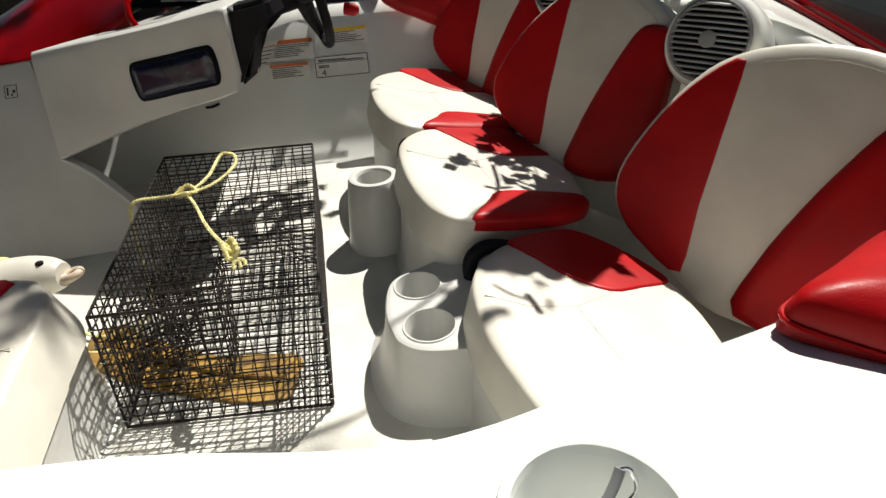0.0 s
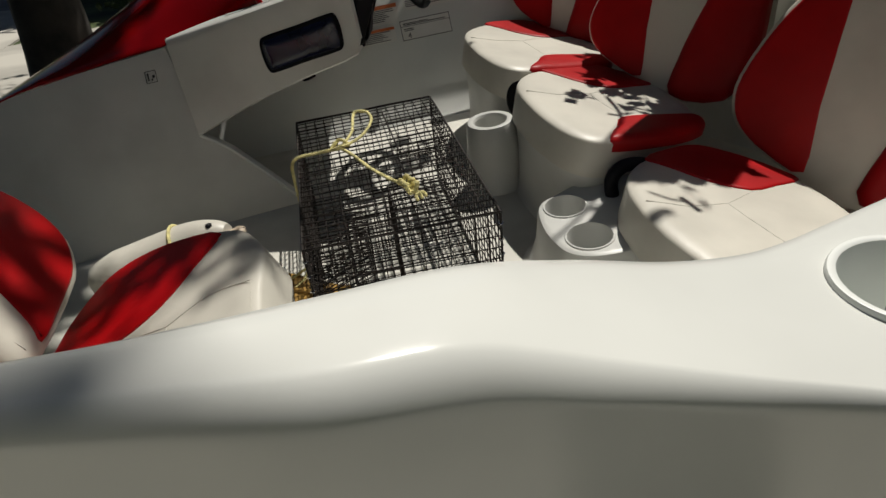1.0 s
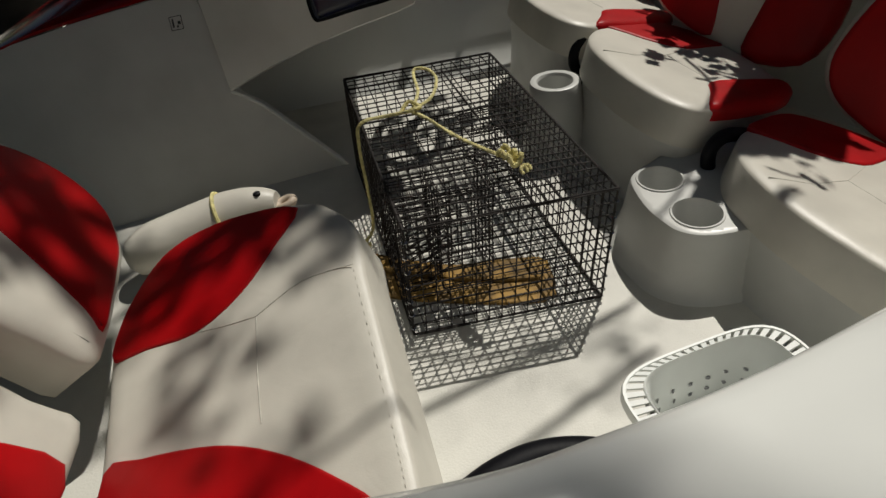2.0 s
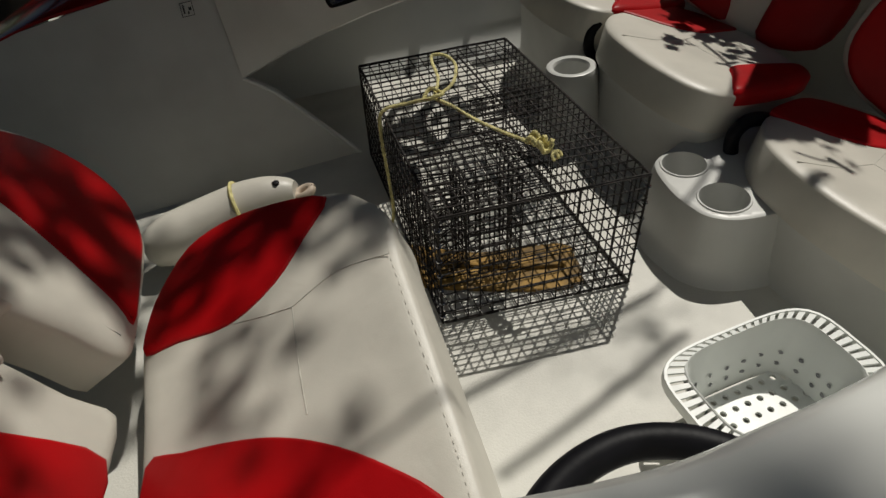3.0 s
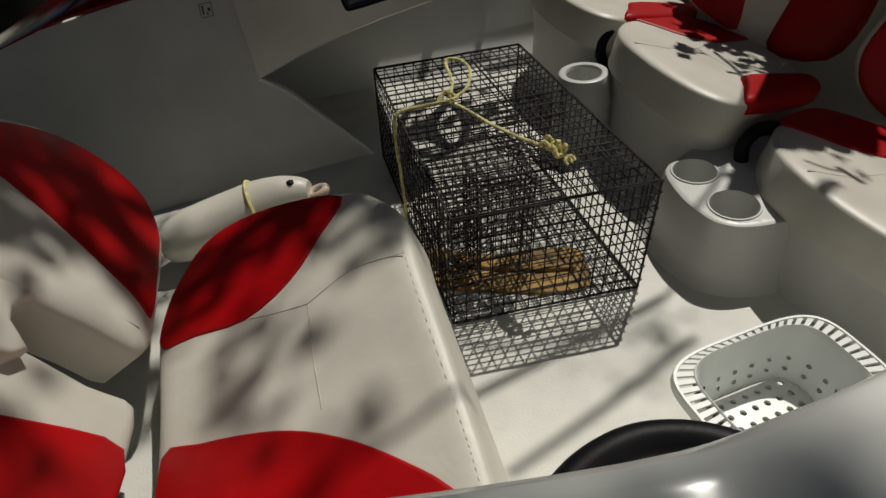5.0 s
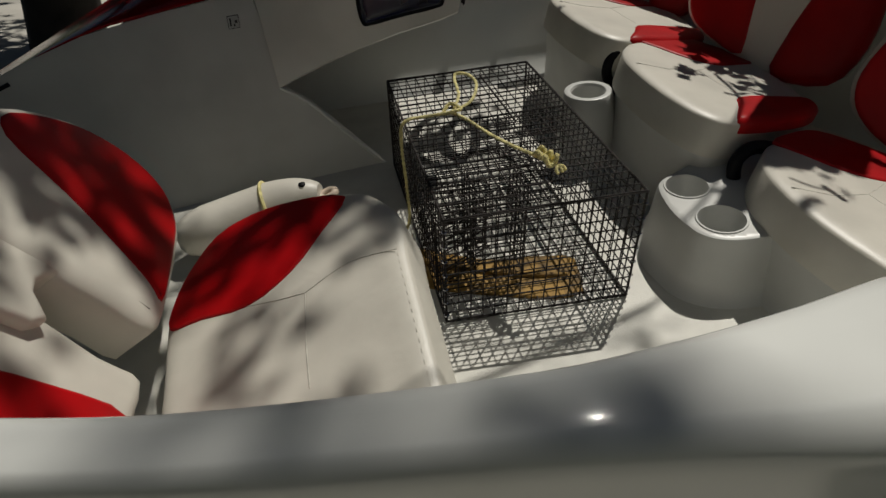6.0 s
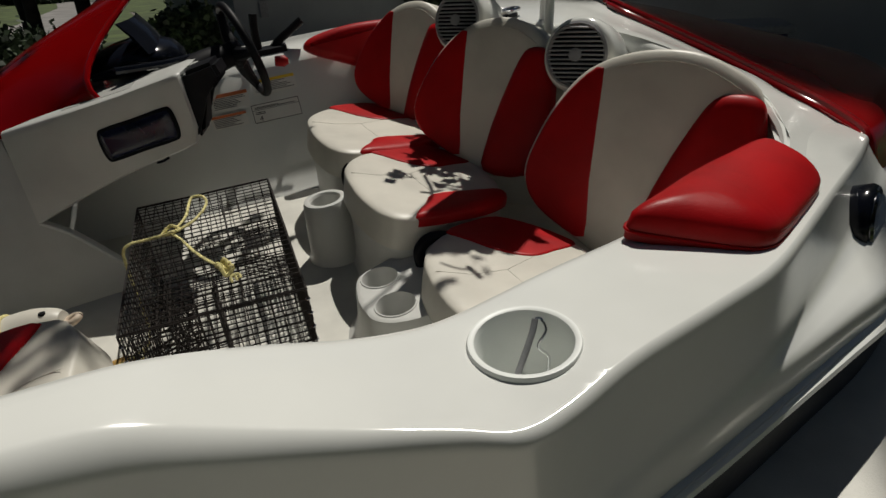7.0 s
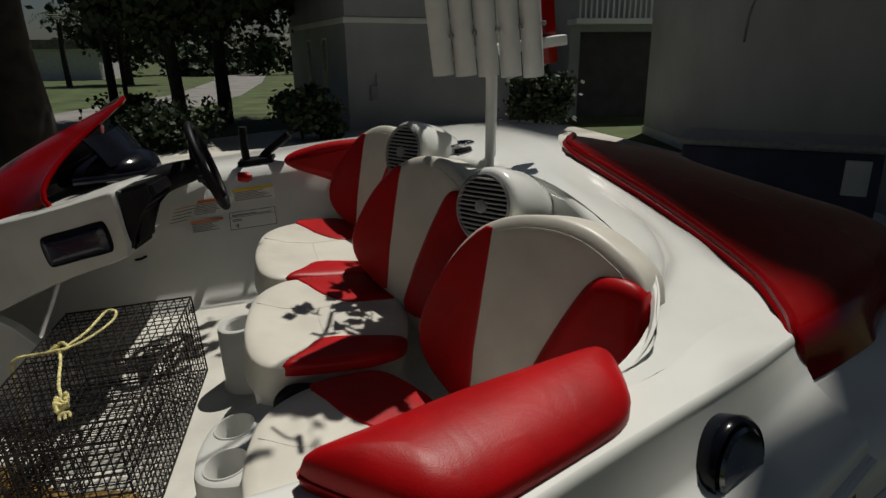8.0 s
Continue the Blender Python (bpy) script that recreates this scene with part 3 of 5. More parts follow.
def speaker(c, aim, label):
    s = thing("speaker", label, "loudspeaker", "speakers between the seats")
    c, aim = Vector(c), Vector(aim).normalized()
    x = Vector((0, 0, 1)).cross(aim).normalized()
    y = aim.cross(x)
    ringp = lambda r, h, dy=0.0: [c + aim * h + x * (r * math.cos(a)) + y * (r * math.sin(a)) + Vector((0, 0, dy)) for a in [2 * math.pi * k / 32 for k in range(32)]]
    bm = bmesh.new()
    loft(bm, [ringp(0.088, 0.004), ringp(0.097, 0.0), ringp(0.104, -0.012), ringp(0.106, -0.05), ringp(0.102, -0.12), ringp(0.092, -0.18, -0.01), ringp(0.07, -0.225, -0.025), ringp(0.03, -0.245, -0.04)])
    part("pod", bm, GEL, s, "white glossy moulded pod")
    bm = bmesh.new()
    loft(bm, [ringp(0.086, 0.006), ringp(0.090, 0.010), ringp(0.084, 0.014), ringp(0.078, 0.008)], True, False)
    part("grille_ring", bm, GREYP, s, "grey plastic grille ring")
    bm = bmesh.new()
    loft(bm, [ringp(0.084, 0.0045), ringp(0.002, 0.0045)], True, False)
    part("cone", bm, BLACK, s, "black speaker cone")
    for k in range(13):
        d = -0.072 + 0.012 * k
        w = math.sqrt(max(0.0, 0.082 ** 2 - d * d))
        bm = bmesh.new()
        tube(bm, [c + aim * (0.010 + 0.006 * (1 - (t / 3) ** 2)) + y * d + x * (w * t / 3) for t in (-3, -2, -1, 0, 1, 2, 3)], 0.0032, 5)
        part("slat", bm, GREYP, s)
    bm = bmesh.new()
    loft(bm, [ringp(0.018, 0.014), ringp(0.018, 0.019), ringp(0.012, 0.021), ringp(0.004, 0.021)], True, True)
    part("badge", bm, GREYP, s)


GREYP = material("grey_plastic", (0.24, 0.24, 0.25), 0.4, vary=0.1, scale=20, fine=90, bump=0.05)
speaker((1.305, 1.638, 1.492), (-0.70, -0.62, 0.34), "round grey slatted speaker in a white pod near the armrest")
speaker((1.12, 2.13, 1.555), (-0.74, -0.56, 0.34), "round grey slatted speaker in a white pod by the driver seat")

# red armrest bolster on the port gunwale
arm = thing("armrest", "puffy red vinyl armrest on the white gunwale", "armrest")
apl = Plane((0.912, 0.760, 1.492), (1, 0, -0.232), (0, 1, 0.03))
ao = [(a - 0.86, b - 0.68) for a, b in ((0.884, 0.684), (0.892, 0.664), (0.965, 0.626), (1.03, 0.597), (1.068, 0.598), (1.10, 0.612), (1.18, 0.664), (1.27, 0.726), (1.326, 0.770), (1.354, 0.812), (1.366, 0.87), (1.370, 0.935), (1.360, 0.960), (1.33, 0.960), (1.22, 0.90), (1.08, 0.82), (0.97, 0.745), (0.91, 0.706))]
ar = rounded(ao, 3)
bm = bmesh.new()
A0, A1 = Vector((0.155, -0.008)), Vector((0.44, 0.195))


def toward_axis(a, b, e):
    q = Vector((a, b))
    f = max(0.0, min(1.0, (q - A0).dot(A1 - A0) / (A1 - A0).length_squared))
    q = q.lerp(A0.lerp(A1, f), e)
    return q.x, q.y


sections = [[apl.at(a, b, -0.026) for a, b in ar], [apl.at(a, b, -0.007) for a, b in ar]]
for e in (0.03, 0.08, 0.16, 0.28, 0.42, 0.58, 0.74, 0.88, 0.96):
    sections.append([apl.at(*toward_axis(a, b, e), 0.046 * (1 - (1 - e) ** 2) ** 0.5) for a, b in ar])
loft(bm, sections)
part("pad", bm, REDV, arm)
bm = bmesh.new()
tube(bm, [apl.at(a, b, -0.012) for a, b in inset(ar, -0.001)] + [apl.at(*ar[0], -0.012)], 0.003, 6)
part("piping", bm, REDV, arm)

# red side pad by the driver seat
pad = thing("side_pad", "red and white vinyl side pad by the driver seat", "side pad")
pl = Plane((0.62, 2.675, 1.475), (1, 0, 0.0), (0, 0.30, 0.95))
if pl.n.y > 0:
    pl.n = -pl.n
part("pad", puffy(rounded([(0.0, 0.0), (0.05, 0.032), (0.19, 0.05), (0.33, 0.045), (0.40, 0.03), (0.37, -0.05), (0.33, -0.10), (0.25, -0.135), (0.12, -0.08), (0.03, -0.035)], 3), pl, 0.02, 0.03, 0.03), REDV, pad)

# companion seat, facing aft
c4 = thing("companion_seat", "white and red vinyl companion seat facing aft", "boat seat")
C40 = Vector((-0.205, 1.138, 1.168))
pl4 = Plane(C40, (1, 0, 0.294), (0, 1, 0.130))
uv4 = lambda o: [(a - C40.x, b - C40.y) for a, b in o]
OUT4 = [(-0.539, 1.218), (-0.543, 1.295), (-0.518, 1.381), (-0.456, 1.47), (-0.363, 1.494), (-0.256, 1.474), (-0.134, 1.417), (-0.086, 1.371), (-0.044, 1.287), (-0.040, 1.18), (-0.030, 1.032), (-0.020, 0.88), (-0.016, 0.79), (-0.018, 0.68), (-0.05, 0.615), (-0.15, 0.60), (-0.35, 0.60), (-0.47, 0.62), (-0.515, 0.70), (-0.52, 0.82), (-0.518, 0.963), (-0.525, 1.09)]
o4 = rounded(uv4(OUT4), 3)
part("cushion", puffy(o4, pl4, 0.10, 0.016, 0.045), VINYL, c4, "white vinyl cushion")
up4 = shifted(pl4, 0.0165)
part("red_panel", puffy(rounded(uv4([(-0.524, 1.230), (-0.526, 1.295), (-0.503, 1.372), (-0.447, 1.452), (-0.363, 1.474), (-0.258, 1.456), (-0.148, 1.402), (-0.202, 1.323), (-0.267, 1.249), (-0.355, 1.207), (-0.455, 1.222)]), 3), up4, 0.012, 0.004, 0.006), REDV, c4, "red vinyl panel")
part("red_panel", puffy(rounded(uv4([(-0.502, 1.007), (-0.436, 1.005), (-0.333, 0.98), (-0.256, 0.948), (-0.185, 0.902), (-0.122, 0.847), (-0.067, 0.788), (-0.02, 0.70), (-0.05, 0.64), (-0.16, 0.625), (-0.34, 0.625), (-0.455, 0.645), (-0.495, 0.71), (-0.502, 0.83)]), 3), up4, 0.012, 0.004, 0.006), REDV, c4, "red vinyl panel")
for seam in ([(-0.355, 1.207), (-0.295, 1.191), (-0.237, 1.180)], [(-0.237, 1.180), (-0.235, 1.066), (-0.229, 0.973)], [(-0.237, 1.180), (-0.149, 1.210), (-0.057, 1.194)]):
    bm = bmesh.new()
    tube(bm, smooth_line([up4.at(a, b, 0.0) for a, b in uv4(seam)], 4), 0.0011, 5)
    part("seam", bm, SEAM, c4)
bm = bmesh.new()
edge = inset(o4, 0.016)[24:40]
el = smooth_line([pl4.at(a, b, 0.0125) for a, b in edge], 5)
for i in range(0, len(el) - 1, 2):
    tube(bm, [el[i], el[i].lerp(el[i + 1], 0.8)], 0.0006, 4)
part("stitching", bm, VINYL, c4)
bm = bmesh.new()
b0 = inset(o4, 0.008)
rings = [[pl4.at(a, b, -0.10) for a, b in b0]]
for f, e in ((0.5, 0.005), (0.92, -0.003), (1.0, -0.025)):
    rings.append([(p.x, p.y, p.z + (FLOOR - 0.01 - p.z) * f) for p in [pl4.at(a, b, -0.10) for a, b in inset(b0, e)]])
loft(bm, rings, True, False)
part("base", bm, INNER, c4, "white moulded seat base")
# its backrest is two pads leaning towards the bow
bp4 = Plane((-0.55, 1.28, 1.135), (0, 1, 0), (-0.50, 0.0, 0.866))
part("backrest_pad", puffy(rounded([(-0.086, -0.004), (0.0, -0.013), (0.08, -0.008), (0.16, 0.0), (0.24, 0.015), (0.315, 0.07), (0.347, 0.16), (0.335, 0.26), (0.29, 0.34), (0.20, 0.42), (0.06, 0.45), (-0.06, 0.45), (-0.11, 0.40), (-0.104, 0.28), (-0.096, 0.18), (-0.09, 0.09)], 3), bp4, 0.10, 0.022, 0.04), VINYL, c4, "white vinyl backrest pad")
part("red_panel", puffy(rounded([(-0.015, 0.004), (0.08, 0.008), (0.15, 0.016), (0.225, 0.03), (0.298, 0.08), (0.327, 0.16), (0.316, 0.25), (0.275, 0.325), (0.19, 0.40), (0.125, 0.38), (0.088, 0.25), (0.045, 0.13), (0.010, 0.05)], 3), shifted(bp4, 0.020), 0.016, 0.005, 0.010), REDV, c4, "red vinyl panel")
low4 = shifted(bp4, -0.035)
part("backrest_pad", puffy(rounded([(-0.172, -0.03), (-0.30, -0.035), (-0.42, -0.03), (-0.53, 0.0), (-0.57, 0.10), (-0.56, 0.24), (-0.48, 0.38), (-0.36, 0.44), (-0.22, 0.44), (-0.155, 0.36), (-0.155, 0.18), (-0.168, 0.06)], 3), low4, 0.08, 0.02, 0.03), VINYL, c4, "white vinyl backrest pad")
part("red_panel", puffy(rounded([(-0.262, -0.02), (-0.40, -0.018), (-0.515, 0.01), (-0.55, 0.10), (-0.54, 0.235), (-0.465, 0.365), (-0.37, 0.38), (-0.31, 0.26), (-0.272, 0.12)], 3), shifted(low4, 0.018), 0.016, 0.005, 0.010), REDV, c4, "red vinyl panel")
part("backrest_bridge", puffy([(-0.065, 0.175), (-0.088, 0.183), (-0.105, 0.203), (-0.125, 0.212), (-0.148, 0.207), (-0.165, 0.188), (-0.185, 0.17), (-0.21, 0.19), (-0.225, 0.28), (-0.215, 0.40), (-0.15, 0.425), (-0.075, 0.41), (-0.055, 0.30)], shifted(bp4, 0.002), 0.09, 0.012, 0.012), VINYL, c4, "white vinyl bridge between the pads")

# cup holders moulded in front of the seats
cb = thing("cup_holder_box", "white moulded double cup holder before the seat", "cup holder")
z = 1.108
WELLS = ((0.612, 1.404, 0.046), (0.624, 1.268, 0.048))
o = rounded([(a + 0.018, b + 0.008) for a, b in ((0.530, 1.265), (0.545, 1.222), (0.585, 1.192), (0.65, 1.182), (0.72, 1.19), (0.78, 1.26), (0.82, 1.38), (0.82, 1.48), (0.76, 1.515), (0.68, 1.505), (0.60, 1.468), (0.548, 1.438), (0.528, 1.395), (0.522, 1.32))], 4)
bm = bmesh.new()
tp = [bm.verts.new((a, b, z)) for a, b in inset(o, 0.010)]
bm.faces.new(tp)
loft(bm, [[(a, b, z) for a, b in inset(o, 0.010)], [(a, b, z - 0.003) for a, b in inset(o, 0.003)], [(a, b, z - 0.010) for a, b in o], [(a, b, z - 0.08) for a, b in inset(o, -0.010)], [(a, b, FLOOR + 0.035) for a, b in inset(o, -0.020)], [(a, b, FLOOR + 0.012) for a, b in inset(o, -0.030)], [(a, b, FLOOR - 0.004) for a, b in inset(o, -0.055)]], True, False)
bmesh.ops.remove_doubles(bm, verts=bm.verts, dist=1e-5)
for cx, cy, r in WELLS:
    cut_round(bm, (cx, cy, z), r, 0.2, 24)
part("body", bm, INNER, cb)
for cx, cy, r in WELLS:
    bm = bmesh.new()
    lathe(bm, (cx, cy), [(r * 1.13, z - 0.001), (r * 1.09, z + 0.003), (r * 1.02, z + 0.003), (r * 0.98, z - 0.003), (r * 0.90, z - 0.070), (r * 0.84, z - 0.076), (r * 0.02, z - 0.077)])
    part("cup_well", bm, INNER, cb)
cc = thing("cup_holder", "white moulded single cup holder before the middle seat", "cup holder")
bm = bmesh.new()
lathe(bm, (0.535, 1.866), [(0.10, FLOOR - 0.01), (0.088, FLOOR + 0.02), (0.078, 1.08), (0.070, 1.150), (0.067, 1.156)])
part("body", bm, INNER, cc)
bm = bmesh.new()
lathe(bm, (0.535, 1.866), [(0.067, 1.156), (0.066, 1.159), (0.060, 1.161), (0.050, 1.159), (0.046, 1.152)])
part("rim", bm, INNER, cc)
bm = bmesh.new()
lathe(bm, (0.535, 1.866), [(0.046, 1.152), (0.044, 1.09), (0.002, 1.09)])
part("cup_well", bm, INNER, cc)

# cup holder in the port gunwale, with a cotter pin
gc = thing("gunwale_cup_holder", "white round cup holder insert in the gunwale", "cup holder")
bm = bmesh.new()
tilt = pose(CUP[0], CUP[1], CUP[2] - 0.002, 0, 2, 0)
turn = lambda prof: [[tilt @ Vector((r * math.cos(a), r * math.sin(a), h)) for a in [2 * math.pi * k / 48 for k in range(48)]] for r, h in prof]
loft(bm, turn([(CUPR + 0.005, -0.008), (CUPR + 0.005, 0.0055), (CUPR + 0.0035, 0.0085), (CUPR - 0.0005, 0.009), (CUPR - 0.004, 0.007), (CUPR - 0.006, -0.002)]), True, False)
part("rim", bm, WHITEP, gc, "rounded white plastic rim")
bm = bmesh.new()
loft(bm, turn([(CUPR - 0.0055, -0.001), (CUPR - 0.009, -0.03), (CUPR - 0.014, -0.075), (CUPR - 0.020, -0.083), (0.001, -0.084)]), True, False)
part("cup", bm, WHITEP, gc, "deep white plastic cup")
pin = thing("cotter_pin", "bright steel cotter pin in the cup holder", "pin")
bm = bmesh.new()
leg = [(0.030, 0.036, 0.004), (0.020, 0.026, -0.012), (-0.012, 0.002, -0.05), (-0.038, -0.018, -0.081)]
clip = [(0.030, 0.036, 0.004), (0.037, 0.034, 0.003), (0.040, 0.026, -0.010), (0.026, 0.020, -0.026), (0.036, 0.012, -0.040), (0.030, 0.002, -0.060), (0.020, -0.008, -0.081)]
tube(bm, smooth_line([tilt @ Vector(p) for p in leg], 5), 0.0022, 8)
tube(bm, smooth_line([tilt @ Vector(p) for p in clip], 5), 0.0019, 8)
part("wire", bm, CHROME, pin)
bm = bmesh.new()
tube(bm, smooth_line([tilt @ Vector(p) for p in leg[:3]], 5), 0.0042, 10)
part("sleeve", bm, GREYP, pin, "dark grey sleeve")


def grab_handle(pts, r, label):
    h = thing("grab_handle", label, "handle", "black grab handles")
    bm = bmesh.new()
    tube(bm, smooth_line(pts, 6), r, 12)
    part("grip", bm, BLACK, h)
    for p, q in ((pts[0], pts[1]), (pts[-1], pts[-2])):
        bm = bmesh.new()
        d = (Vector(p) - Vector(q)).normalized()
        tube(bm, [Vector(p) - d * 0.004, Vector(p) + d * 0.012], r * 1.35, 12)
        part("mount", bm, BLACK, h)


grab_handle([(0.85, 1.432, 1.125), (0.83, 1.43, 1.150), (0.788, 1.425, 1.168), (0.751, 1.42, 1.168), (0.727, 1.415, 1.142), (0.731, 1.41, 1.092), (0.755, 1.405, 1.045)], 0.016, "curved black rubber grab handle on the seat front")
grab_handle([(0.70, 1.972, 1.19), (0.683, 1.965, 1.212), (0.650, 1.96, 1.220), (0.626, 1.957, 1.193), (0.622, 1.953, 1.152), (0.645, 1.95, 1.112)], 0.015, "curved black grab handle beside the single cup holder")
grab_handle([(-0.045, 0.565, 1.375), (-0.015, 0.612, 1.382), (0.03, 0.650, 1.387), (0.08, 0.668, 1.39), (0.125, 0.668, 1.39), (0.17, 0.650, 1.39), (0.21, 0.612, 1.39), (0.23, 0.575, 1.388)], 0.0165, "thick black rubber grab handle inside the gunwale")

# ---- wire trap ----
TR = pose(0.016, 1.253, 0.966, 0, 0, 4.5)
TR[0][0], TR[1][0] = math.cos(radians(-2.0)), math.sin(radians(-2.0))      # the cage is racked a little out of square
TR[0][2] = 0.075
TW, TL, TH = 0.400, 0.715, 0.268
NW, NL, NH = 15, 28, 10
trap = thing("crab_trap", "dark vinyl coated wire mesh trap tied with yellow rope", "wire trap")


def mesh_panel(name, o, a, na, b, nb, r=0.0016, skip=None):
    bm = bmesh.new()
    o, a, b = Vector(o), Vector(a), Vector(b)
    rng = random.Random(hash((na, nb)) % 97 + int(o.x * 1000) + int(o.z * 1000))
    nrm = a.cross(b).normalized()
    wob = lambda p: TR @ (p + nrm * (0.0018 * noise.noise(p * 9.0)) + a.normalized() * (0.0012 * noise.noise(p * 14.0 + Vector((5, 0, 0)))) + b.normalized() * (0.0012 * noise.noise(p * 14.0 + Vector((0, 7, 0)))))
    for i in range(na + 1):
        s = o + a * (i / na)
        tube(bm, [wob(s + b * (k / 8)) for k in range(9)], r, 4, False)
    for j in range(nb + 1):
        s = o + b * (j / nb)
        tube(bm, [wob(s + a * (k / 6) + nrm * 0.0022) for k in range(7)], r, 4, False)
    return part(name, bm, WIRE, trap, smooth=False, kind="stuff")


mesh_panel("top_panel", (0, 0, TH), (TW, 0, 0), NW, (0, TL, 0), NL)
mesh_panel("bottom_panel", (0, 0, 0), (TW, 0, 0), NW, (0, TL, 0), NL)
mesh_panel("front_panel", (0, 0, 0), (TW, 0, 0), NW, (0, 0, TH), NH)
mesh_panel("rear_panel", (0, TL, 0), (TW, 0, 0), NW, (0, 0, TH), NH)
mesh_panel("side_panel", (0, 0, 0), (0, TL, 0), NL, (0, 0, TH), NH)
mesh_panel("side_panel", (TW, 0, 0), (0, TL, 0), NL, (0, 0, TH), NH)
# inner partition with its sagging floor, entry funnels and bait box
mesh_panel("partition", (0.01, 0.36, 0.0), (TW - 0.02, 0, 0), 14, (0, 0.05, TH), NH)
mesh_panel("funnel_side", (0.0, 0.10, 0.05), (0.13, 0.05, 0.03), 6, (0, 0.14, 0), 6)
mesh_panel("funnel_side", (0.0, 0.10, 0.19), (0.13, 0.05, -0.03), 6, (0, 0.14, 0), 6)
mesh_panel("funnel_side", (0.0, 0.09, 0.03), (0.14, 0.06, 0.02), 6, (0, 0, 0.17), 6)
mesh_panel("funnel_side", (0.0, 0.26, 0.03), (0.14, -0.06, 0.02), 6, (0, 0, 0.17), 6)
mesh_panel("funnel_side", (TW, 0.44, 0.05), (-0.13, 0.05, 0.03), 6, (0, 0.14, 0), 6)
mesh_panel("funnel_side", (TW, 0.44, 0.19), (-0.13, 0.05, -0.03), 6, (0, 0.14, 0), 6)
for o, a, na, b, nb in (((0.09, 0.10, 0.02), (0.11, 0, 0), 5, (0, 0, 0.24), 10), ((0.09, 0.10, 0.02), (0, 0.12, 0), 5, (0, 0, 0.24), 10), ((0.20, 0.10, 0.02), (0, 0.12, 0), 5, (0, 0, 0.24), 10)):
    mesh_panel("bait_box", o, a, na, b, nb, 0.0016)
# hinged lid's edge and the frame of heavier wire along the corners
for pts in ([(0.255, 0.36, TH + 0.004), (0.25, 0.66, TH + 0.004)], [(0, 0, 0), (TW, 0, 0)], [(0, 0, TH), (TW, 0, TH)], [(0, 0, 0), (0, TL, 0)], [(TW, 0, 0), (TW, TL, 0)], [(0, 0, TH), (0, TL, TH)], [(TW, 0, TH), (TW, TL, TH)], [(0, 0, 0), (0, 0, TH)], [(TW, 0, 0), (TW, 0, TH)], [(0, TL, TH), (TW, TL, TH)], [(0, TL, 0), (0, TL, TH)], [(TW, TL, 0), (TW, TL, TH)]):
    bm = bmesh.new()
    tube(bm, [TR @ Vector(p) for p in pts], 0.0026, 6)
    part("corner_wire", bm, WIRE, trap)
for k in range(7):
    for x in (0.0, TW):
        bm = bmesh.new()
        c = TR @ Vector((x, 0.0, 0.02 + 0.037 * k))
        tube(bm, [c + Vector((0.005 * math.cos(a), 0.005 * math.sin(a), 0)) for a in [0.9 * j for j in range(8)]], 0.0014, 5)
        part("hog_ring", bm, CHROME, trap)

# yellow rope tied on the trap
rope = thing("rope", "yellow braided rope knotted on the wire trap", "rope")


def strand(name, pts, r=0.0046, twist=True):
    """A two-ply laid rope along a line."""
    pts = smooth_line(pts, 10)
    bm = bmesh.new()
    L = [0.0]
    for a, b in zip(pts, pts[1:]):
        L.append(L[-1] + (b - a).length)
    for ph in (0.0, 2.094, 4.189):
        line = []
        for i, p in enumerate(pts):
            d = (pts[min(i + 1, len(pts) - 1)] - pts[max(i - 1, 0)]).normalized()
            s = d.orthogonal().normalized()
            a = L[i] * 260 + ph
            line.append(p + (s * math.cos(a) + d.cross(s) * math.sin(a)) * r * 0.42)
        tube(bm, line, r * 0.62, 6)
    return part(name, bm, ROPE, rope)


zt = 1.248
K1, K2 = Vector((0.12, 1.655, zt + 0.012)), Vector((0.262, 1.385, zt + 0.012))
strand("side_line", [(-0.215, 1.60, FLOOR + 0.02), (-0.15, 1.555, FLOOR + 0.012), (-0.09, 1.56, FLOOR + 0.012), (-0.03, 1.60, FLOOR + 0.03), (-0.018, 1.625, 1.08), (-0.014, 1.64, 1.20), (0.0, 1.65, zt + 0.008), (0.06, 1.66, zt + 0.01), tuple(K1)])
strand("tail", [tuple(K1), (0.15, 1.60, zt + 0.012), (0.185, 1.52, zt + 0.01), (0.22, 1.45, zt + 0.012), tuple(K2)])
strand("loop", [tuple(K1), (0.15, 1.74, zt + 0.014), (0.155, 1.83, zt + 0.016), (0.165, 1.865, zt + 0.02), (0.195, 1.85, zt + 0.018), (0.205, 1.79, zt + 0.015), (0.175, 1.70, zt + 0.014), tuple(K1)])
strand("tie", [tuple(K1 + Vector((-0.02, 0.012, 0))), tuple(K1 + Vector((0.0, 0.022, 0.014))), tuple(K1 + Vector((0.022, 0.004, 0.004))), tuple(K1 + Vector((0.004, -0.018, 0.012))), tuple(K1 + Vector((-0.022, -0.006, 0.004))), tuple(K1 + Vector((-0.01, 0.012, 0.014)))])
rng = random.Random(4)
for k in range(3):
    c = K2 + Vector((0.007 * k, -0.017 * k, 0.004))
    pts = [c + Vector((0.012 * math.cos(a), 0.010 * math.sin(a), 0.010 * math.sin(2 * a + k) + 0.006)) for a in [k + 1.05 * j for j in range(8)]]
    strand("knot", [tuple(p) for p in pts], 0.0052)
for e in ((0.290, 1.336), (0.280, 1.332), (0.298, 1.342)):
    strand("frayed_end", [tuple(K2 + Vector((0.024, -0.05, 0.004))), (e[0], e[1] - 0.005, zt + 0.012), (e[0] + 0.002, e[1] - 0.012, zt + 0.006)], 0.0036)
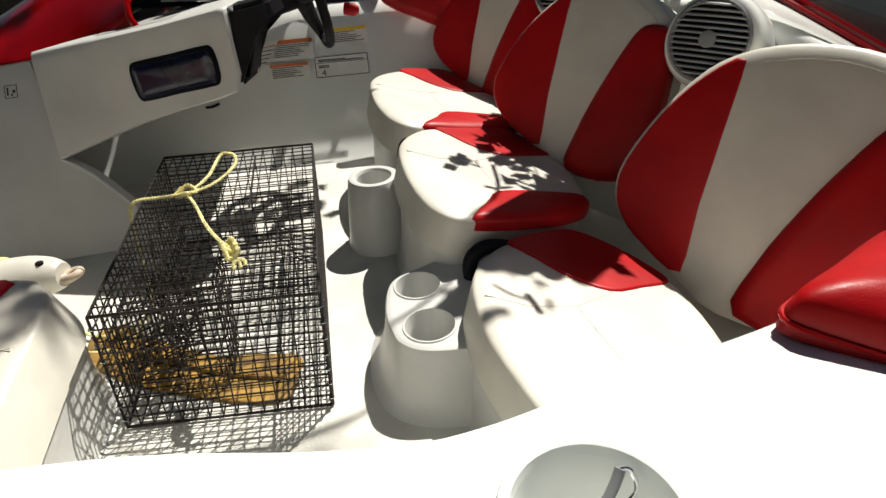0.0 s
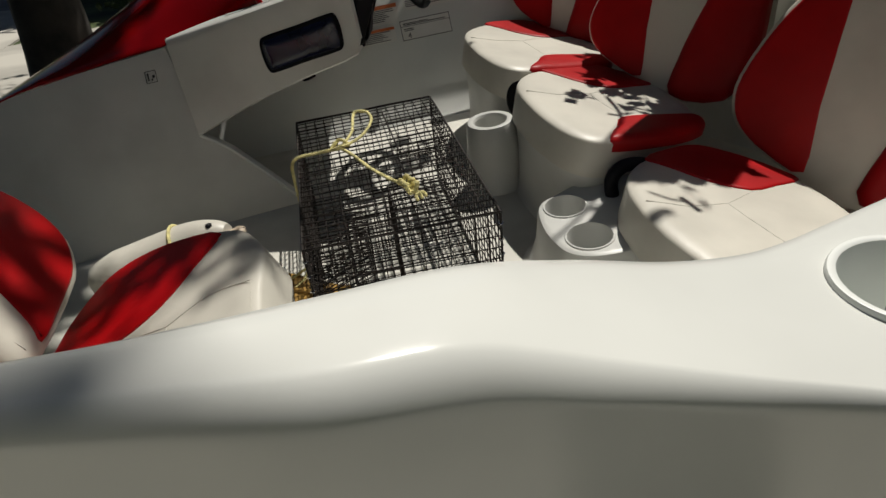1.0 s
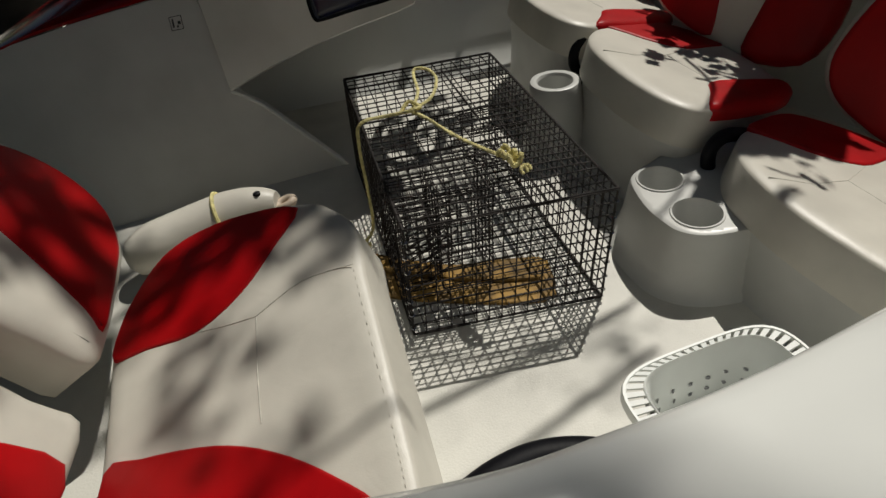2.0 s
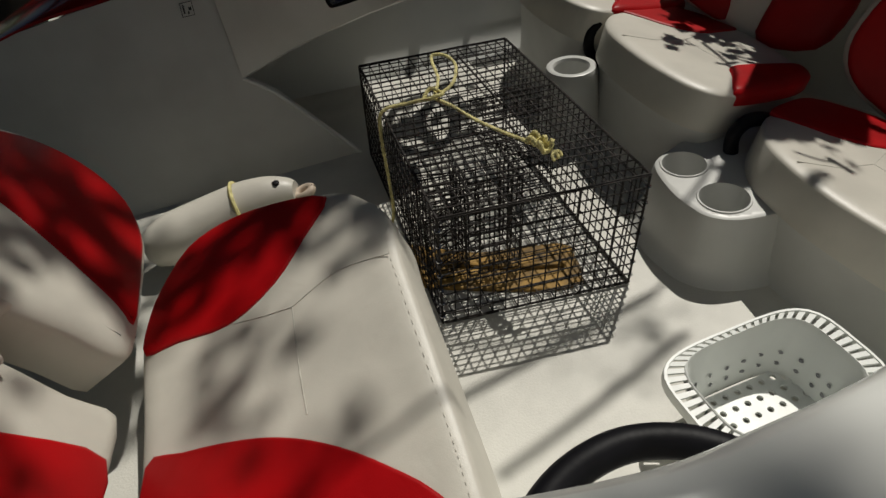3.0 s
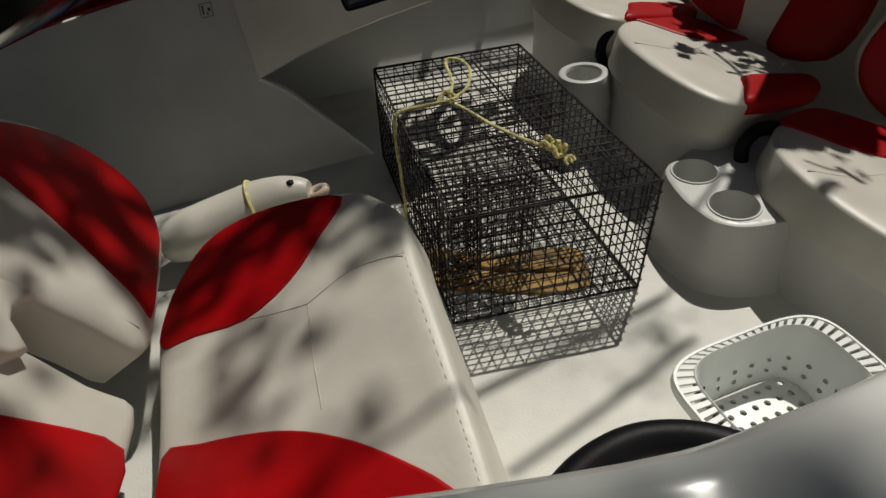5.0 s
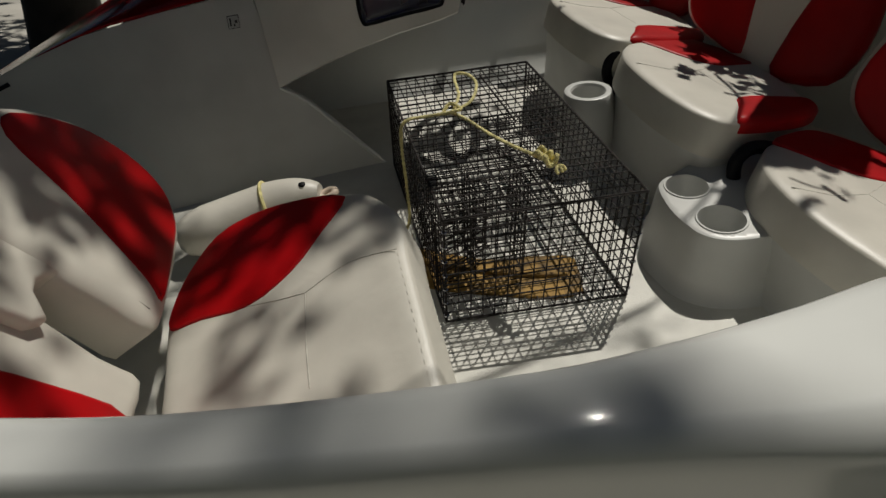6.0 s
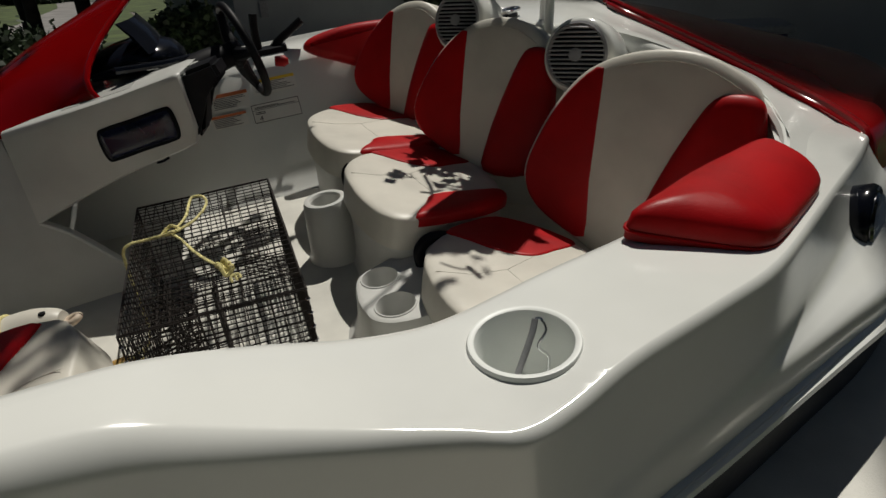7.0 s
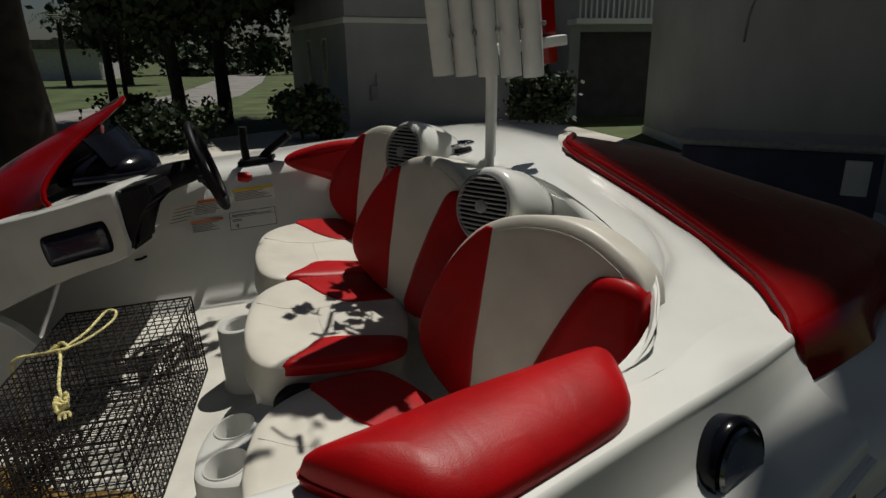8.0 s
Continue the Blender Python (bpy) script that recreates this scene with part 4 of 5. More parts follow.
strand("floor_coil", [(-0.22, 1.53, FLOOR + 0.006), (-0.12, 1.50, FLOOR + 0.006), (-0.06, 1.54, FLOOR + 0.006), (-0.04, 1.57, FLOOR + 0.02)])

# weathered yellow paddle blade under the trap
pk = thing("wooden_board", "weathered yellow wooden board under the wire trap", "board")
bm = bmesh.new()
o = [(-0.165, 1.56), (-0.10, 1.60), (-0.04, 1.55), (0.05, 1.49), (0.14, 1.44), (0.20, 1.43), (0.33, 1.405), (0.345, 1.36), (0.33, 1.275), (0.26, 1.27), (0.14, 1.31), (0.02, 1.36), (-0.08, 1.42), (-0.14, 1.47)]
puffy(rounded(o, 2), Plane((0, 0, FLOOR + 0.004), (1, 0, 0), (0, 1, 0)), 0.003, 0.004, 0.006, bm)
part("blade", bm, YELLOW, pk)
bm = bmesh.new()
tube(bm, smooth_line([(-0.12, 1.535, FLOOR + 0.012), (0.05, 1.43, FLOOR + 0.012), (0.2, 1.36, FLOOR + 0.012), (0.31, 1.33, FLOOR + 0.012)], 4), 0.006, 8)
part("rib", bm, YELLOW, pk)

# white boat fender against the bulkhead
fe = thing("boat_fender", "white inflated boat fender lying by the bulkhead", "fender")
bm = bmesh.new()
ax = [Vector((-0.62, 1.64, 1.03)), Vector((-0.50, 1.69, 1.032)), Vector((-0.40, 1.715, 1.04)), Vector((-0.305, 1.715, 1.058)), Vector((-0.245, 1.705, 1.062))]
axs = smooth_line(ax, 6)
rad = []
for i in range(len(axs)):
    t = i / (len(axs) - 1)
    rad.append(0.02 + 0.046 * min(1, (t / 0.16)) ** 0.5 if t < 0.16 else (0.066 if t < 0.55 else 0.066 - 0.036 * ((t - 0.55) / 0.45) ** 1.3))
tube(bm, axs, rad, 20)
part("body", bm, VINYL, fe, "white vinyl fender body")
bm = bmesh.new()
c = Vector((-0.226, 1.702, 1.060))
tube(bm, [c + Vector((0.021 * math.cos(a), 0.017 * math.sin(a), 0.006 * math.cos(a))) for a in [2 * math.pi * k / 20 for k in range(21)]], 0.0105, 10, False)
part("eyelet", bm, TAN, fe, "tan worn eyelet")
bm = bmesh.new()
c = Vector((-0.285, 1.700, 1.103))
loft(bm, [[c + Vector((r * math.cos(a), r * math.sin(a), h)) for a in [2 * math.pi * k / 12 for k in range(12)]] for r, h in ((0.009, -0.004), (0.009, 0.004), (0.005, 0.006), (0.001, 0.006))], True, False)
part("valve", bm, BLACK, fe, "black air valve")
bm = bmesh.new()
i0 = int(len(axs) * 0.52)
d = (axs[i0 + 1] - axs[i0 - 1]).normalized()
sx_ = d.orthogonal().normalized()
tube(bm, [axs[i0] + (sx_ * math.cos(a) + d.cross(sx_) * math.sin(a)) * 0.069 for a in [2 * math.pi * k / 24 for k in range(25)]], 0.005, 6, False)
part("rope_band", bm, ROPE, fe, "yellow rope band")

# white plastic basket on the floor
bk = thing("plastic_basket", "white perforated plastic basket on the cockpit floor", "basket")
BX, BY, BRZ = 0.468, 0.872, 1.095


def basket_ring(s, z, w=0.124, d=0.087, n=56):
    """Rounded oblong with evenly spaced points."""
    raw = []
    for k in range(240):
        a = 2 * math.pi * k / 240
        c, q = math.cos(a), math.sin(a)
        raw.append((w * math.copysign(abs(c) ** 0.5, c), d * math.copysign(abs(q) ** 0.5, q)))
    run = [0.0]
    for i in range(240):
        run.append(run[-1] + math.dist(raw[i], raw[(i + 1) % 240]))
    out, i = [], 0
    ca, sa = math.cos(0.14), math.sin(0.14)
    for k in range(n):
        t = run[-1] * k / n
        while run[i + 1] < t:
            i += 1
        f = (t - run[i]) / max(1e-9, run[i + 1] - run[i])
        x = raw[i][0] + (raw[(i + 1) % 240][0] - raw[i][0]) * f
        y = raw[i][1] + (raw[(i + 1) % 240][1] - raw[i][1]) * f
        out.append((BX + s * (x * ca - y * sa), BY + s * (x * sa + y * ca), z))
    return out


bm = bmesh.new()
loft(bm, [basket_ring(0.78, FLOOR + 0.02), basket_ring(0.96, BRZ - 0.012), basket_ring(0.985, BRZ - 0.006)], True, False)
loft(bm, [basket_ring(0.80, FLOOR + 0.02), basket_ring(0.82, FLOOR + 0.008), basket_ring(0.985, BRZ - 0.03)], True, False)
part("tub", bm, WHITEP, bk)
bm = bmesh.new()
loft(bm, [basket_ring(0.97, BRZ - 0.004), basket_ring(0.985, BRZ), basket_ring(1.0, BRZ - 0.001), basket_ring(1.01, BRZ - 0.006)], True, False)
flange = lambda e, z: basket_ring(1.0, z, 0.152 + e, 0.097 + e)
loft(bm, [flange(0.0, BRZ - 0.006), flange(0.001, BRZ - 0.003), flange(0.005, BRZ - 0.003), flange(0.0065, BRZ - 0.007), flange(0.007, BRZ - 0.022), flange(0.0055, BRZ - 0.022)], True, False)
part("rim", bm, WHITEP, bk)
ra, rb = basket_ring(0.995, BRZ - 0.003, n=270), basket_ring(1.0, BRZ - 0.005, 0.153, 0.098, n=270)
for k in range(0, 270, 5):
    bm = bmesh.new()
    p, q, p2, q2 = [Vector(x) for x in (ra[k], rb[k], ra[(k + 3) % 270], rb[(k + 3) % 270])]
    slab_poly(bm, [p, q, q2, p2], (0, 0, -0.004))
    part("rim_rib", bm, WHITEP, bk)
# pierced bottom
bm = bmesh.new()
hole = lambda cx, cy, s: [(cx + s * math.cos(a), cy + s * math.sin(a)) for a in [2 * math.pi * (k + 0.5) / 8 for k in range(8)]]
st = 0.0245
ca, sa = math.cos(0.14), math.sin(0.14)
for i in range(-5, 6):
    for j in range(-3, 4):
        x, y = i * st, j * st
        if abs(x / 0.100) ** 4 + abs(y / 0.071) ** 4 > 1.0:
            continue
        sq = [(x + st / 2 * a, y + st / 2 * b) for a, b in ((1, 0.41), (0.41, 1), (-0.41, 1), (-1, 0.41), (-1, -0.41), (-0.41, -1), (0.41, -1), (1, -0.41))]
        cn = [(x + st / 2 * a, y + st / 2 * b) for a, b in ((1, 1), (-1, 1), (-1, -1), (1, -1))]
        hh = [(x + 0.0058 * math.cos(math.pi * (k + 0.5) / 4), y + 0.0058 * math.sin(math.pi * (k + 0.5) / 4)) for k in range(8)]
        W_ = lambda q, z: bm.verts.new((BX + q[0] * ca - q[1] * sa, BY + q[0] * sa + q[1] * ca, z))
        vo, vi, vc = [W_(q, FLOOR + 0.022) for q in sq], [W_(q, FLOOR + 0.022) for q in hh], [W_(q, FLOOR + 0.022) for q in cn]
        vd = [W_(q, FLOOR + 0.016) for q in hh]
        for k in range(8):
            bm.faces.new((vo[k], vo[(k + 1) % 8], vi[(k + 1) % 8], vi[k]))
            bm.faces.new((vi[k], vi[(k + 1) % 8], vd[(k + 1) % 8], vd[k]))
        for k, q in ((0, 0), (2, 1), (4, 2), (6, 3)):
            bm.faces.new((vo[k], vc[q], vo[k + 1]))
bmesh.ops.remove_doubles(bm, verts=bm.verts, dist=2e-4)
part("bottom", bm, WHITEP, bk, "pierced basket bottom")
for k in range(0, 56, 3):
    for zf in (0.22, 0.44):
        p = Vector(basket_ring(0.78 + 0.18 * zf, FLOOR + 0.02 + (BRZ - FLOOR - 0.03) * zf)[k])
        inw = (Vector((BX, BY, p.z)) - p).normalized()
        bm = bmesh.new()
        m = look(p + inw * 0.0012, p + inw)
        loft(bm, [[m @ Vector((0.0036 * f * math.cos(a), 0.0036 * f * math.sin(a), h)) for a in [2 * math.pi * j / 10 for j in range(10)]] for f, h in ((1.25, 0.0), (1.0, -0.001), (0.9, 0.0), (0.02, 0.0004))], True, False)
        part("drain_hole", bm, GREYP, bk)

# ---- stickers ----
SIGN = material("label_white", (0.74, 0.73, 0.68), 0.5, vary=0.03, scale=10, fine=80, bump=0.0)
INK = material("label_black", (0.02, 0.02, 0.02), 0.5, vary=0.1, scale=10, fine=80, bump=0.0)
ORANGE = material("label_orange", (0.60, 0.16, 0.05), 0.5, vary=0.05, scale=10, fine=80, bump=0.0)
YEL = material("label_yellow", (0.75, 0.50, 0.03), 0.5, vary=0.05, scale=10, fine=80, bump=0.0)


class Face:
    """Flat sticker coordinates on a wall: o, along, up."""
    def __init__(self, o, a, b):
        self.o, self.a, self.b = Vector(o), Vector(a).normalized(), Vector(b).normalized()
        self.n = self.a.cross(self.b).normalized()

    def quad(self, bm, x0, x1, y0, y1, h):
        vs = [bm.verts.new(self.o + self.a * x + self.b * y + self.n * hh) for hh in (h - 0.0006, h) for x, y in ((x0, y0), (x1, y0), (x1, y1), (x0, y1))]
        bm.faces.new(vs[4:])
        for i in range(4):
            j = (i + 1) % 4
            bm.faces.new((vs[i], vs[j], vs[4 + j], vs[4 + i]))


def letters(text, size, face, x, y, h, parent, name="lettering"):
    cu = bpy.data.curves.new(name, "FONT")
    cu.body, cu.size, cu.extrude = text, size, 0.0003
    tmp = bpy.data.objects.new(name, cu)
    me = bpy.data.meshes.new_from_object(tmp)
    bpy.data.objects.remove(tmp)
    m = Matrix((( *[0] * 4,), ( *[0] * 4,), ( *[0] * 4,), (0, 0, 0, 1)))
    for i in range(3):
        m[i][0], m[i][1], m[i][2] = face.a[i], face.b[i], face.n[i]
        m[i][3] = (face.o + face.a * x + face.b * y + face.n * h)[i]
    me.transform(m)
    me.materials.append(INK)
    ob = new(name, me)
    ob.parent = parent
    return ob


# on the starboard side, sloping outwards
SF = Face((0.357, 2.608, 1.228), (0.995, -0.0, 0.0), (0, 0.45, 0.89))
SF.o += SF.n * 0.009
plate = thing("capacity_sign", "white capacity label with the number 4", "sign")
bm = bmesh.new(); SF.quad(bm, 0.0, 0.192, 0.0, 0.074, 0.002)
part("label_sheet", bm, SIGN, plate, smooth=False)
for x0, x1, y0, y1 in ((0, 0.192, 0, 0.0022), (0, 0.192, 0.0718, 0.074), (0, 0.0022, 0.0022, 0.0718), (0.1898, 0.192, 0.0022, 0.0718), (0.0022, 0.1898, 0.050, 0.0515)):
    bm = bmesh.new(); SF.quad(bm, x0, x1, y0, y1, 0.0032)
    part("border", bm, INK, plate, smooth=False)
for x0, x1, y in ((0.012, 0.11, 0.060), (0.012, 0.175, 0.055), (0.012, 0.05, 0.040), (0.012, 0.05, 0.034)):
    bm = bmesh.new(); SF.quad(bm, x0, x1, y, y + 0.0028, 0.0032)
    part("text_bar", bm, INK, plate, smooth=False)
letters("4", 0.030, SF, 0.022, 0.006, 0.0035, plate)


def warning(o, w, h, band, label, lean=0.0):
    f = Face(o, (1, 0, lean), (0, 0.45, 0.89))
    f.o += f.n * 0.009
    t = thing("warning_label", label, "label", "warning labels by the helm")
    bm = bmesh.new(); f.quad(bm, 0, w, 0, h, 0.002)
    part("label_sheet", bm, SIGN, t, smooth=False)
    bm = bmesh.new(); f.quad(bm, 0.002, w - 0.002, h * 0.78, h - 0.002, 0.0032)
    part("band", bm, band, t, smooth=False)
    k, y = 0, h * 0.70
    rg = random.Random(int(w * 1000))
    while y > h * 0.10:
        bm = bmesh.new(); f.quad(bm, w * 0.06, w * rg.uniform(0.6, 0.94), y, y + 0.0022, 0.0032)
        part("text_bar", bm, INK, t, smooth=False)
        y -= 0.0065
    return t


warning((0.21, 2.636, 1.296), 0.15, 0.072, ORANGE, "white warning label with orange band")
warning((0.195, 2.606, 1.236), 0.14, 0.056, ORANGE, "white lower warning label with orange band")
warning((0.382, 2.646, 1.328), 0.175, 0.062, YEL, "yellow and white caution label under the wheel")
tri = thing("warning_label", "slanted white warning label edged in black", "label", "warning labels by the helm")
tf = Face((0.095, 2.627, 1.274), (1, 0, 0.10), (0, 0.45, 0.89))
tf.o += tf.n * 0.009
bm = bmesh.new()
vs = [bm.verts.new(tf.o + tf.a * x + tf.b * y + tf.n * 0.002) for x, y in ((0, 0), (0.10, 0.01), (0.15, 0.085), (0.03, 0.085))]
bm.faces.new(vs)
part("label_sheet", bm, SIGN, tri, smooth=False)
for k in range(5):
    bm = bmesh.new(); tf.quad(bm, 0.02 + 0.007 * k, 0.095 + 0.01 * k, 0.012 + 0.013 * k, 0.0145 + 0.013 * k, 0.0032)
    part("text_bar", bm, INK if k < 4 else ORANGE, tri, smooth=False)
st = thing("sticker", "small square pictogram sticker on the white bulkhead", "sticker")
c = bow_wall(-0.42, 1.408)
sf = Face(c, (1, 0.12, 0), (0, 0.515, 0.857))
if sf.n.y > 0:
    sf.n = -sf.n
sf.o = sf.o + sf.n * 0.004
for x0, x1, y0, y1 in ((-0.016, 0.016, -0.018, -0.0165), (-0.016, 0.016, 0.0165, 0.018), (-0.016, -0.0145, -0.0165, 0.0165), (0.0145, 0.016, -0.0165, 0.0165), (0.004, 0.011, -0.004, 0.004), (-0.010, -0.006, -0.010, 0.012), (0.0, 0.004, -0.012, -0.006)):
    bm = bmesh.new(); sf.quad(bm, x0, x1, y0, y1, 0.0)
    part("mark", bm, INK, st, smooth=False)

# ---- aft deck, engine hatch, pylon ----
dk = bmesh.new()
rowsd = [
    [(1.10, 0.80, 1.4290), (1.25, 0.86, 1.4020), (1.45, 0.98, 1.3600), (1.70, 1.17, 1.2990), (1.895, 1.30, 1.255)],
    [(1.465, 1.025, 1.368), (1.53, 1.11, 1.364), (1.61, 1.26, 1.357), (1.74, 1.42, 1.320), (1.90, 1.475, 1.282)],
    [(1.555, 1.147, 1.388), (1.59, 1.25, 1.388), (1.67, 1.38, 1.382), (1.76, 1.54, 1.345), (1.86, 1.58, 1.330)],
    [(1.60, 1.312, 1.420), (1.628, 1.41, 1.423), (1.685, 1.54, 1.414), (1.73, 1.66, 1.395), (1.80, 1.725, 1.382)],
    [(1.530, 1.66, 1.488), (1.555, 1.72, 1.488), (1.58, 1.80, 1.485), (1.61, 1.90, 1.490), (1.635, 1.985, 1.505)],
    [(1.41, 1.93, 1.512), (1.46, 2.02, 1.520), (1.52, 2.12, 1.525), (1.58, 2.20, 1.522), (1.66, 2.22, 1.515)],
    [(1.10, 2.42, 1.53), (1.25, 2.55, 1.535), (1.42, 2.65, 1.515), (1.60, 2.70, 1.49), (1.85, 2.75, 1.43)],
    [(0.96, 2.80, 1.47), (1.12, 2.85, 1.47), (1.3, 2.9, 1.47), (1.5, 2.92, 1.43), (1.8, 2.95, 1.36)]]
colsd = [smooth_line([r[i] for r in rowsd], 5) for i in range(5)]
loft(dk, [smooth_line([c[k] for c in colsd], 3) for k in range(len(colsd[0]))], closed=False, cap=False)
structure("deck_aft", dk, GEL, "white gelcoat aft deck beside the red hatch", "boat deck")
hatch = thing("engine_hatch", "glossy dark red engine hatch on the aft deck", "hatch")
bm = bmesh.new()
rowsh = [
    [(1.68, 2.17, 1.508), (1.70, 2.175, 1.518), (1.88, 2.20, 1.46), (2.1, 2.24, 1.38), (2.22, 2.26, 1.29)],
    [(1.625, 1.982, 1.510), (1.65, 1.99, 1.522), (1.85, 2.05, 1.46), (2.1, 2.12, 1.38), (2.25, 2.16, 1.29)],
    [(1.79, 1.72, 1.385), (1.815, 1.73, 1.398), (2.05, 1.80, 1.36), (2.3, 1.92, 1.30), (2.45, 1.98, 1.23)],
    [(1.90, 1.46, 1.280), (1.925, 1.465, 1.295), (2.15, 1.58, 1.285), (2.45, 1.76, 1.235), (2.62, 1.88, 1.15)],
    [(1.885, 1.28, 1.258), (1.905, 1.28, 1.272), (2.1, 1.36, 1.262), (2.35, 1.52, 1.21), (2.5, 1.62, 1.13)],
    [(1.85, 1.18, 1.245), (1.872, 1.185, 1.256), (2.02, 1.25, 1.235), (2.15, 1.33, 1.20), (2.25, 1.40, 1.14)],
    [(1.87, 1.150, 1.15), (1.885, 1.16, 1.15), (2.0, 1.21, 1.15), (2.13, 1.28, 1.145), (2.2, 1.36, 1.11)]]
colsh = [smooth_line([r[i] for r in rowsh], 5) for i in range(5)]
loft(bm, [smooth_line([c[k] for c in colsh], 4) for k in range(len(colsh[0]))], closed=False, cap=False)
part("lid", bm, REDG, hatch)
bm = bmesh.new()
tube(bm, colsh[1], 0.012, 8)
part("edge_strip", bm, REDG, hatch)
# stern side below the hatch
bm = bmesh.new()
L0 = [(1.84, 1.17, 1.17), (2.0, 1.215, 1.15), (2.13, 1.285, 1.14), (2.3, 1.45, 1.115), (2.5, 1.68, 1.08)]
L1 = [(1.86, 1.10, 1.13), (2.0, 1.15, 1.115), (2.16, 1.235, 1.105), (2.36, 1.42, 1.08), (2.58, 1.66, 1.05)]
L2 = [(1.86, 1.02, 1.10), (2.02, 1.09, 1.085), (2.2, 1.2, 1.07), (2.42, 1.40, 1.045), (2.65, 1.65, 1.02)]
L3 = [(1.86, 0.965, 1.06), (2.03, 1.05, 1.04), (2.22, 1.17, 1.03), (2.45, 1.38, 1.0), (2.68, 1.63, 0.98)]
L4 = [(1.86, 0.955, 1.00), (2.03, 1.045, 0.985), (2.22, 1.165, 0.97), (2.45, 1.375, 0.95), (2.68, 1.63, 0.93)]
lens_ = [smooth_line(L, 4) for L in (L0, L1, L2, L3, L4)]
loft(bm, [smooth_line([c[k] for c in lens_], 4) for k in range(len(lens_[0]))], closed=False, cap=False)
structure("stern_side", bm, GEL, "white stern corner of the hull", "boat hull")

bm = bmesh.new()
loft(bm, [[(x, y, z - 0.002) for x, y, z in L4], [(x, y + 0.03, z - 0.14) for x, y, z in L4], [(x, y + 0.3, z - 0.45) for x, y, z in L4]], closed=False, cap=False)
structure("wall_stern_bottom", bm, HULLD, "dark hull bottom under the stern corner", "boat hull")
bm = bmesh.new()
tube(bm, smooth_line([(x - 0.004, y - 0.006, z) for x, y, z in L4], 4), 0.0085, 8)
structure("trim", bm, GEL, "bright white rub rail strip round the stern", "rub rail")

cap_ = thing("fuel_cap", "black and chrome fuel filler cap on the hull", "fuel cap")
fc, fn = Vector((1.578, 0.918, 1.222)), Vector((0.53, -0.83, 0.16)).normalized()
fx = Vector((0, 0, 1)).cross(fn).normalized()
fy = fn.cross(fx)
rg_ = lambda r, h: [fc + fn * h + (fx * math.cos(a) + fy * math.sin(a)) * r for a in [2 * math.pi * k / 36 for k in range(36)]]
bm = bmesh.new(); loft(bm, [rg_(0.070, -0.06), rg_(0.080, 0.0), rg_(0.083, 0.016), rg_(0.077, 0.026), rg_(0.068, 0.022)], True, False)
part("collar", bm, BLACKG, cap_, "black plastic collar")
bm = bmesh.new(); loft(bm, [rg_(0.068, 0.014), rg_(0.067, 0.028), rg_(0.061, 0.033), rg_(0.024, 0.030), rg_(0.001, 0.030)], True, False)
part("cap", bm, SMOKED, cap_, "dark polished metal cap")
dr = thing("hull_drain", "small dark round hull fitting", "fitting")
fc = Vector((1.93, 1.03, 1.03))
bm = bmesh.new(); loft(bm, [rg_(0.034, -0.03), rg_(0.036, 0.004), rg_(0.028, 0.010), rg_(0.022, 0.0), rg_(0.001, -0.002)], True, False)
part("ring", bm, BLACKG, dr)

py = thing("tow_pylon", "white tow pylon with a rack of white slats", "tow pylon")
for x, y in ((1.372, 1.965), (1.392, 2.05)):
    bm = bmesh.new()
    tube(bm, [(x, y, 1.50), (x + 0.03, y, 1.76), (x + 0.06, y, 2.5)], 0.0145, 14)
    part("pole", bm, ALU, py)
lt = thing("hull_fitting", "small brown stained fitting low on the starboard side", "fitting")
bm = bmesh.new(); box(bm, -0.045, -0.005, 2.585, 2.62, 1.165, 1.19, 0.006)
part("plate", bm, GREYP, lt)
bm = bmesh.new(); tube(bm, [(-0.05, 2.582, 1.172), (-0.025, 2.574, 1.176), (0.0, 2.582, 1.182)], 0.005, 8)
part("loop", bm, BLACK, lt)
cl = thing("deck_cleat", "small dark chrome oval fitting behind the speaker pod", "cleat")
bm = bmesh.new()
tube(bm, [(1.30 + 0.05 * math.cos(a), 2.16 + 0.028 * math.sin(a), 1.548) for a in [2 * math.pi * k / 20 for k in range(21)]], 0.008, 8, False)
part("ring", bm, CHROME, cl)
bm = bmesh.new()
loft(bm, [[(1.30 + 0.046 * s * math.cos(a), 2.16 + 0.025 * s * math.sin(a), z) for a in [2 * math.pi * k / 20 for k in range(20)]] for s, z in ((1.0, 1.522), (1.0, 1.545), (0.6, 1.549), (0.02, 1.549))], True, False)
part("plug", bm, BLACKG, cl)
rk = thing("slatted_rack", "hanging rack of white slats with a red board", "rack")
for k in range(5):
    x = 1.235 + 0.066 * k
    bm = bmesh.new()
    tube(bm, [(x + 0.032, 1.965, 1.800 - 0.010 * k), (x + 0.036, 1.965, 2.1), (x + 0.044, 1.965, 2.5)], 0.031, 14)
    slat = part("slat", bm, ALU, rk)
    for zz in (1.905, 2.02):
        bm = bmesh.new()
        lathe(bm, (x + 0.064, 1.937), [(0.006, zz - 0.006), (0.008, zz), (0.006, zz + 0.006), (0.001, zz + 0.007)], 8)
        part("bolt", bm, GREYP, slat)
bm = bmesh.new(); box(bm, 1.24, 1.645, 1.99, 2.03, 1.832, 1.862, 0.006)
part("cross_bar", bm, ALU, rk)
bm = bmesh.new(); box(bm, 1.565, 1.625, 2.035, 2.055, 1.78, 2.5, 0.008)
part("red_board", bm, REDG, rk, "red board behind the slats")

# ---- surroundings ----
bm = bmesh.new()
bmesh.ops.create_grid(bm, x_segments=2, y_segments=2, size=900)
structure("ground", bm, GRASS, "green mown lawn reaching to the horizon", "lawn", boat=False)


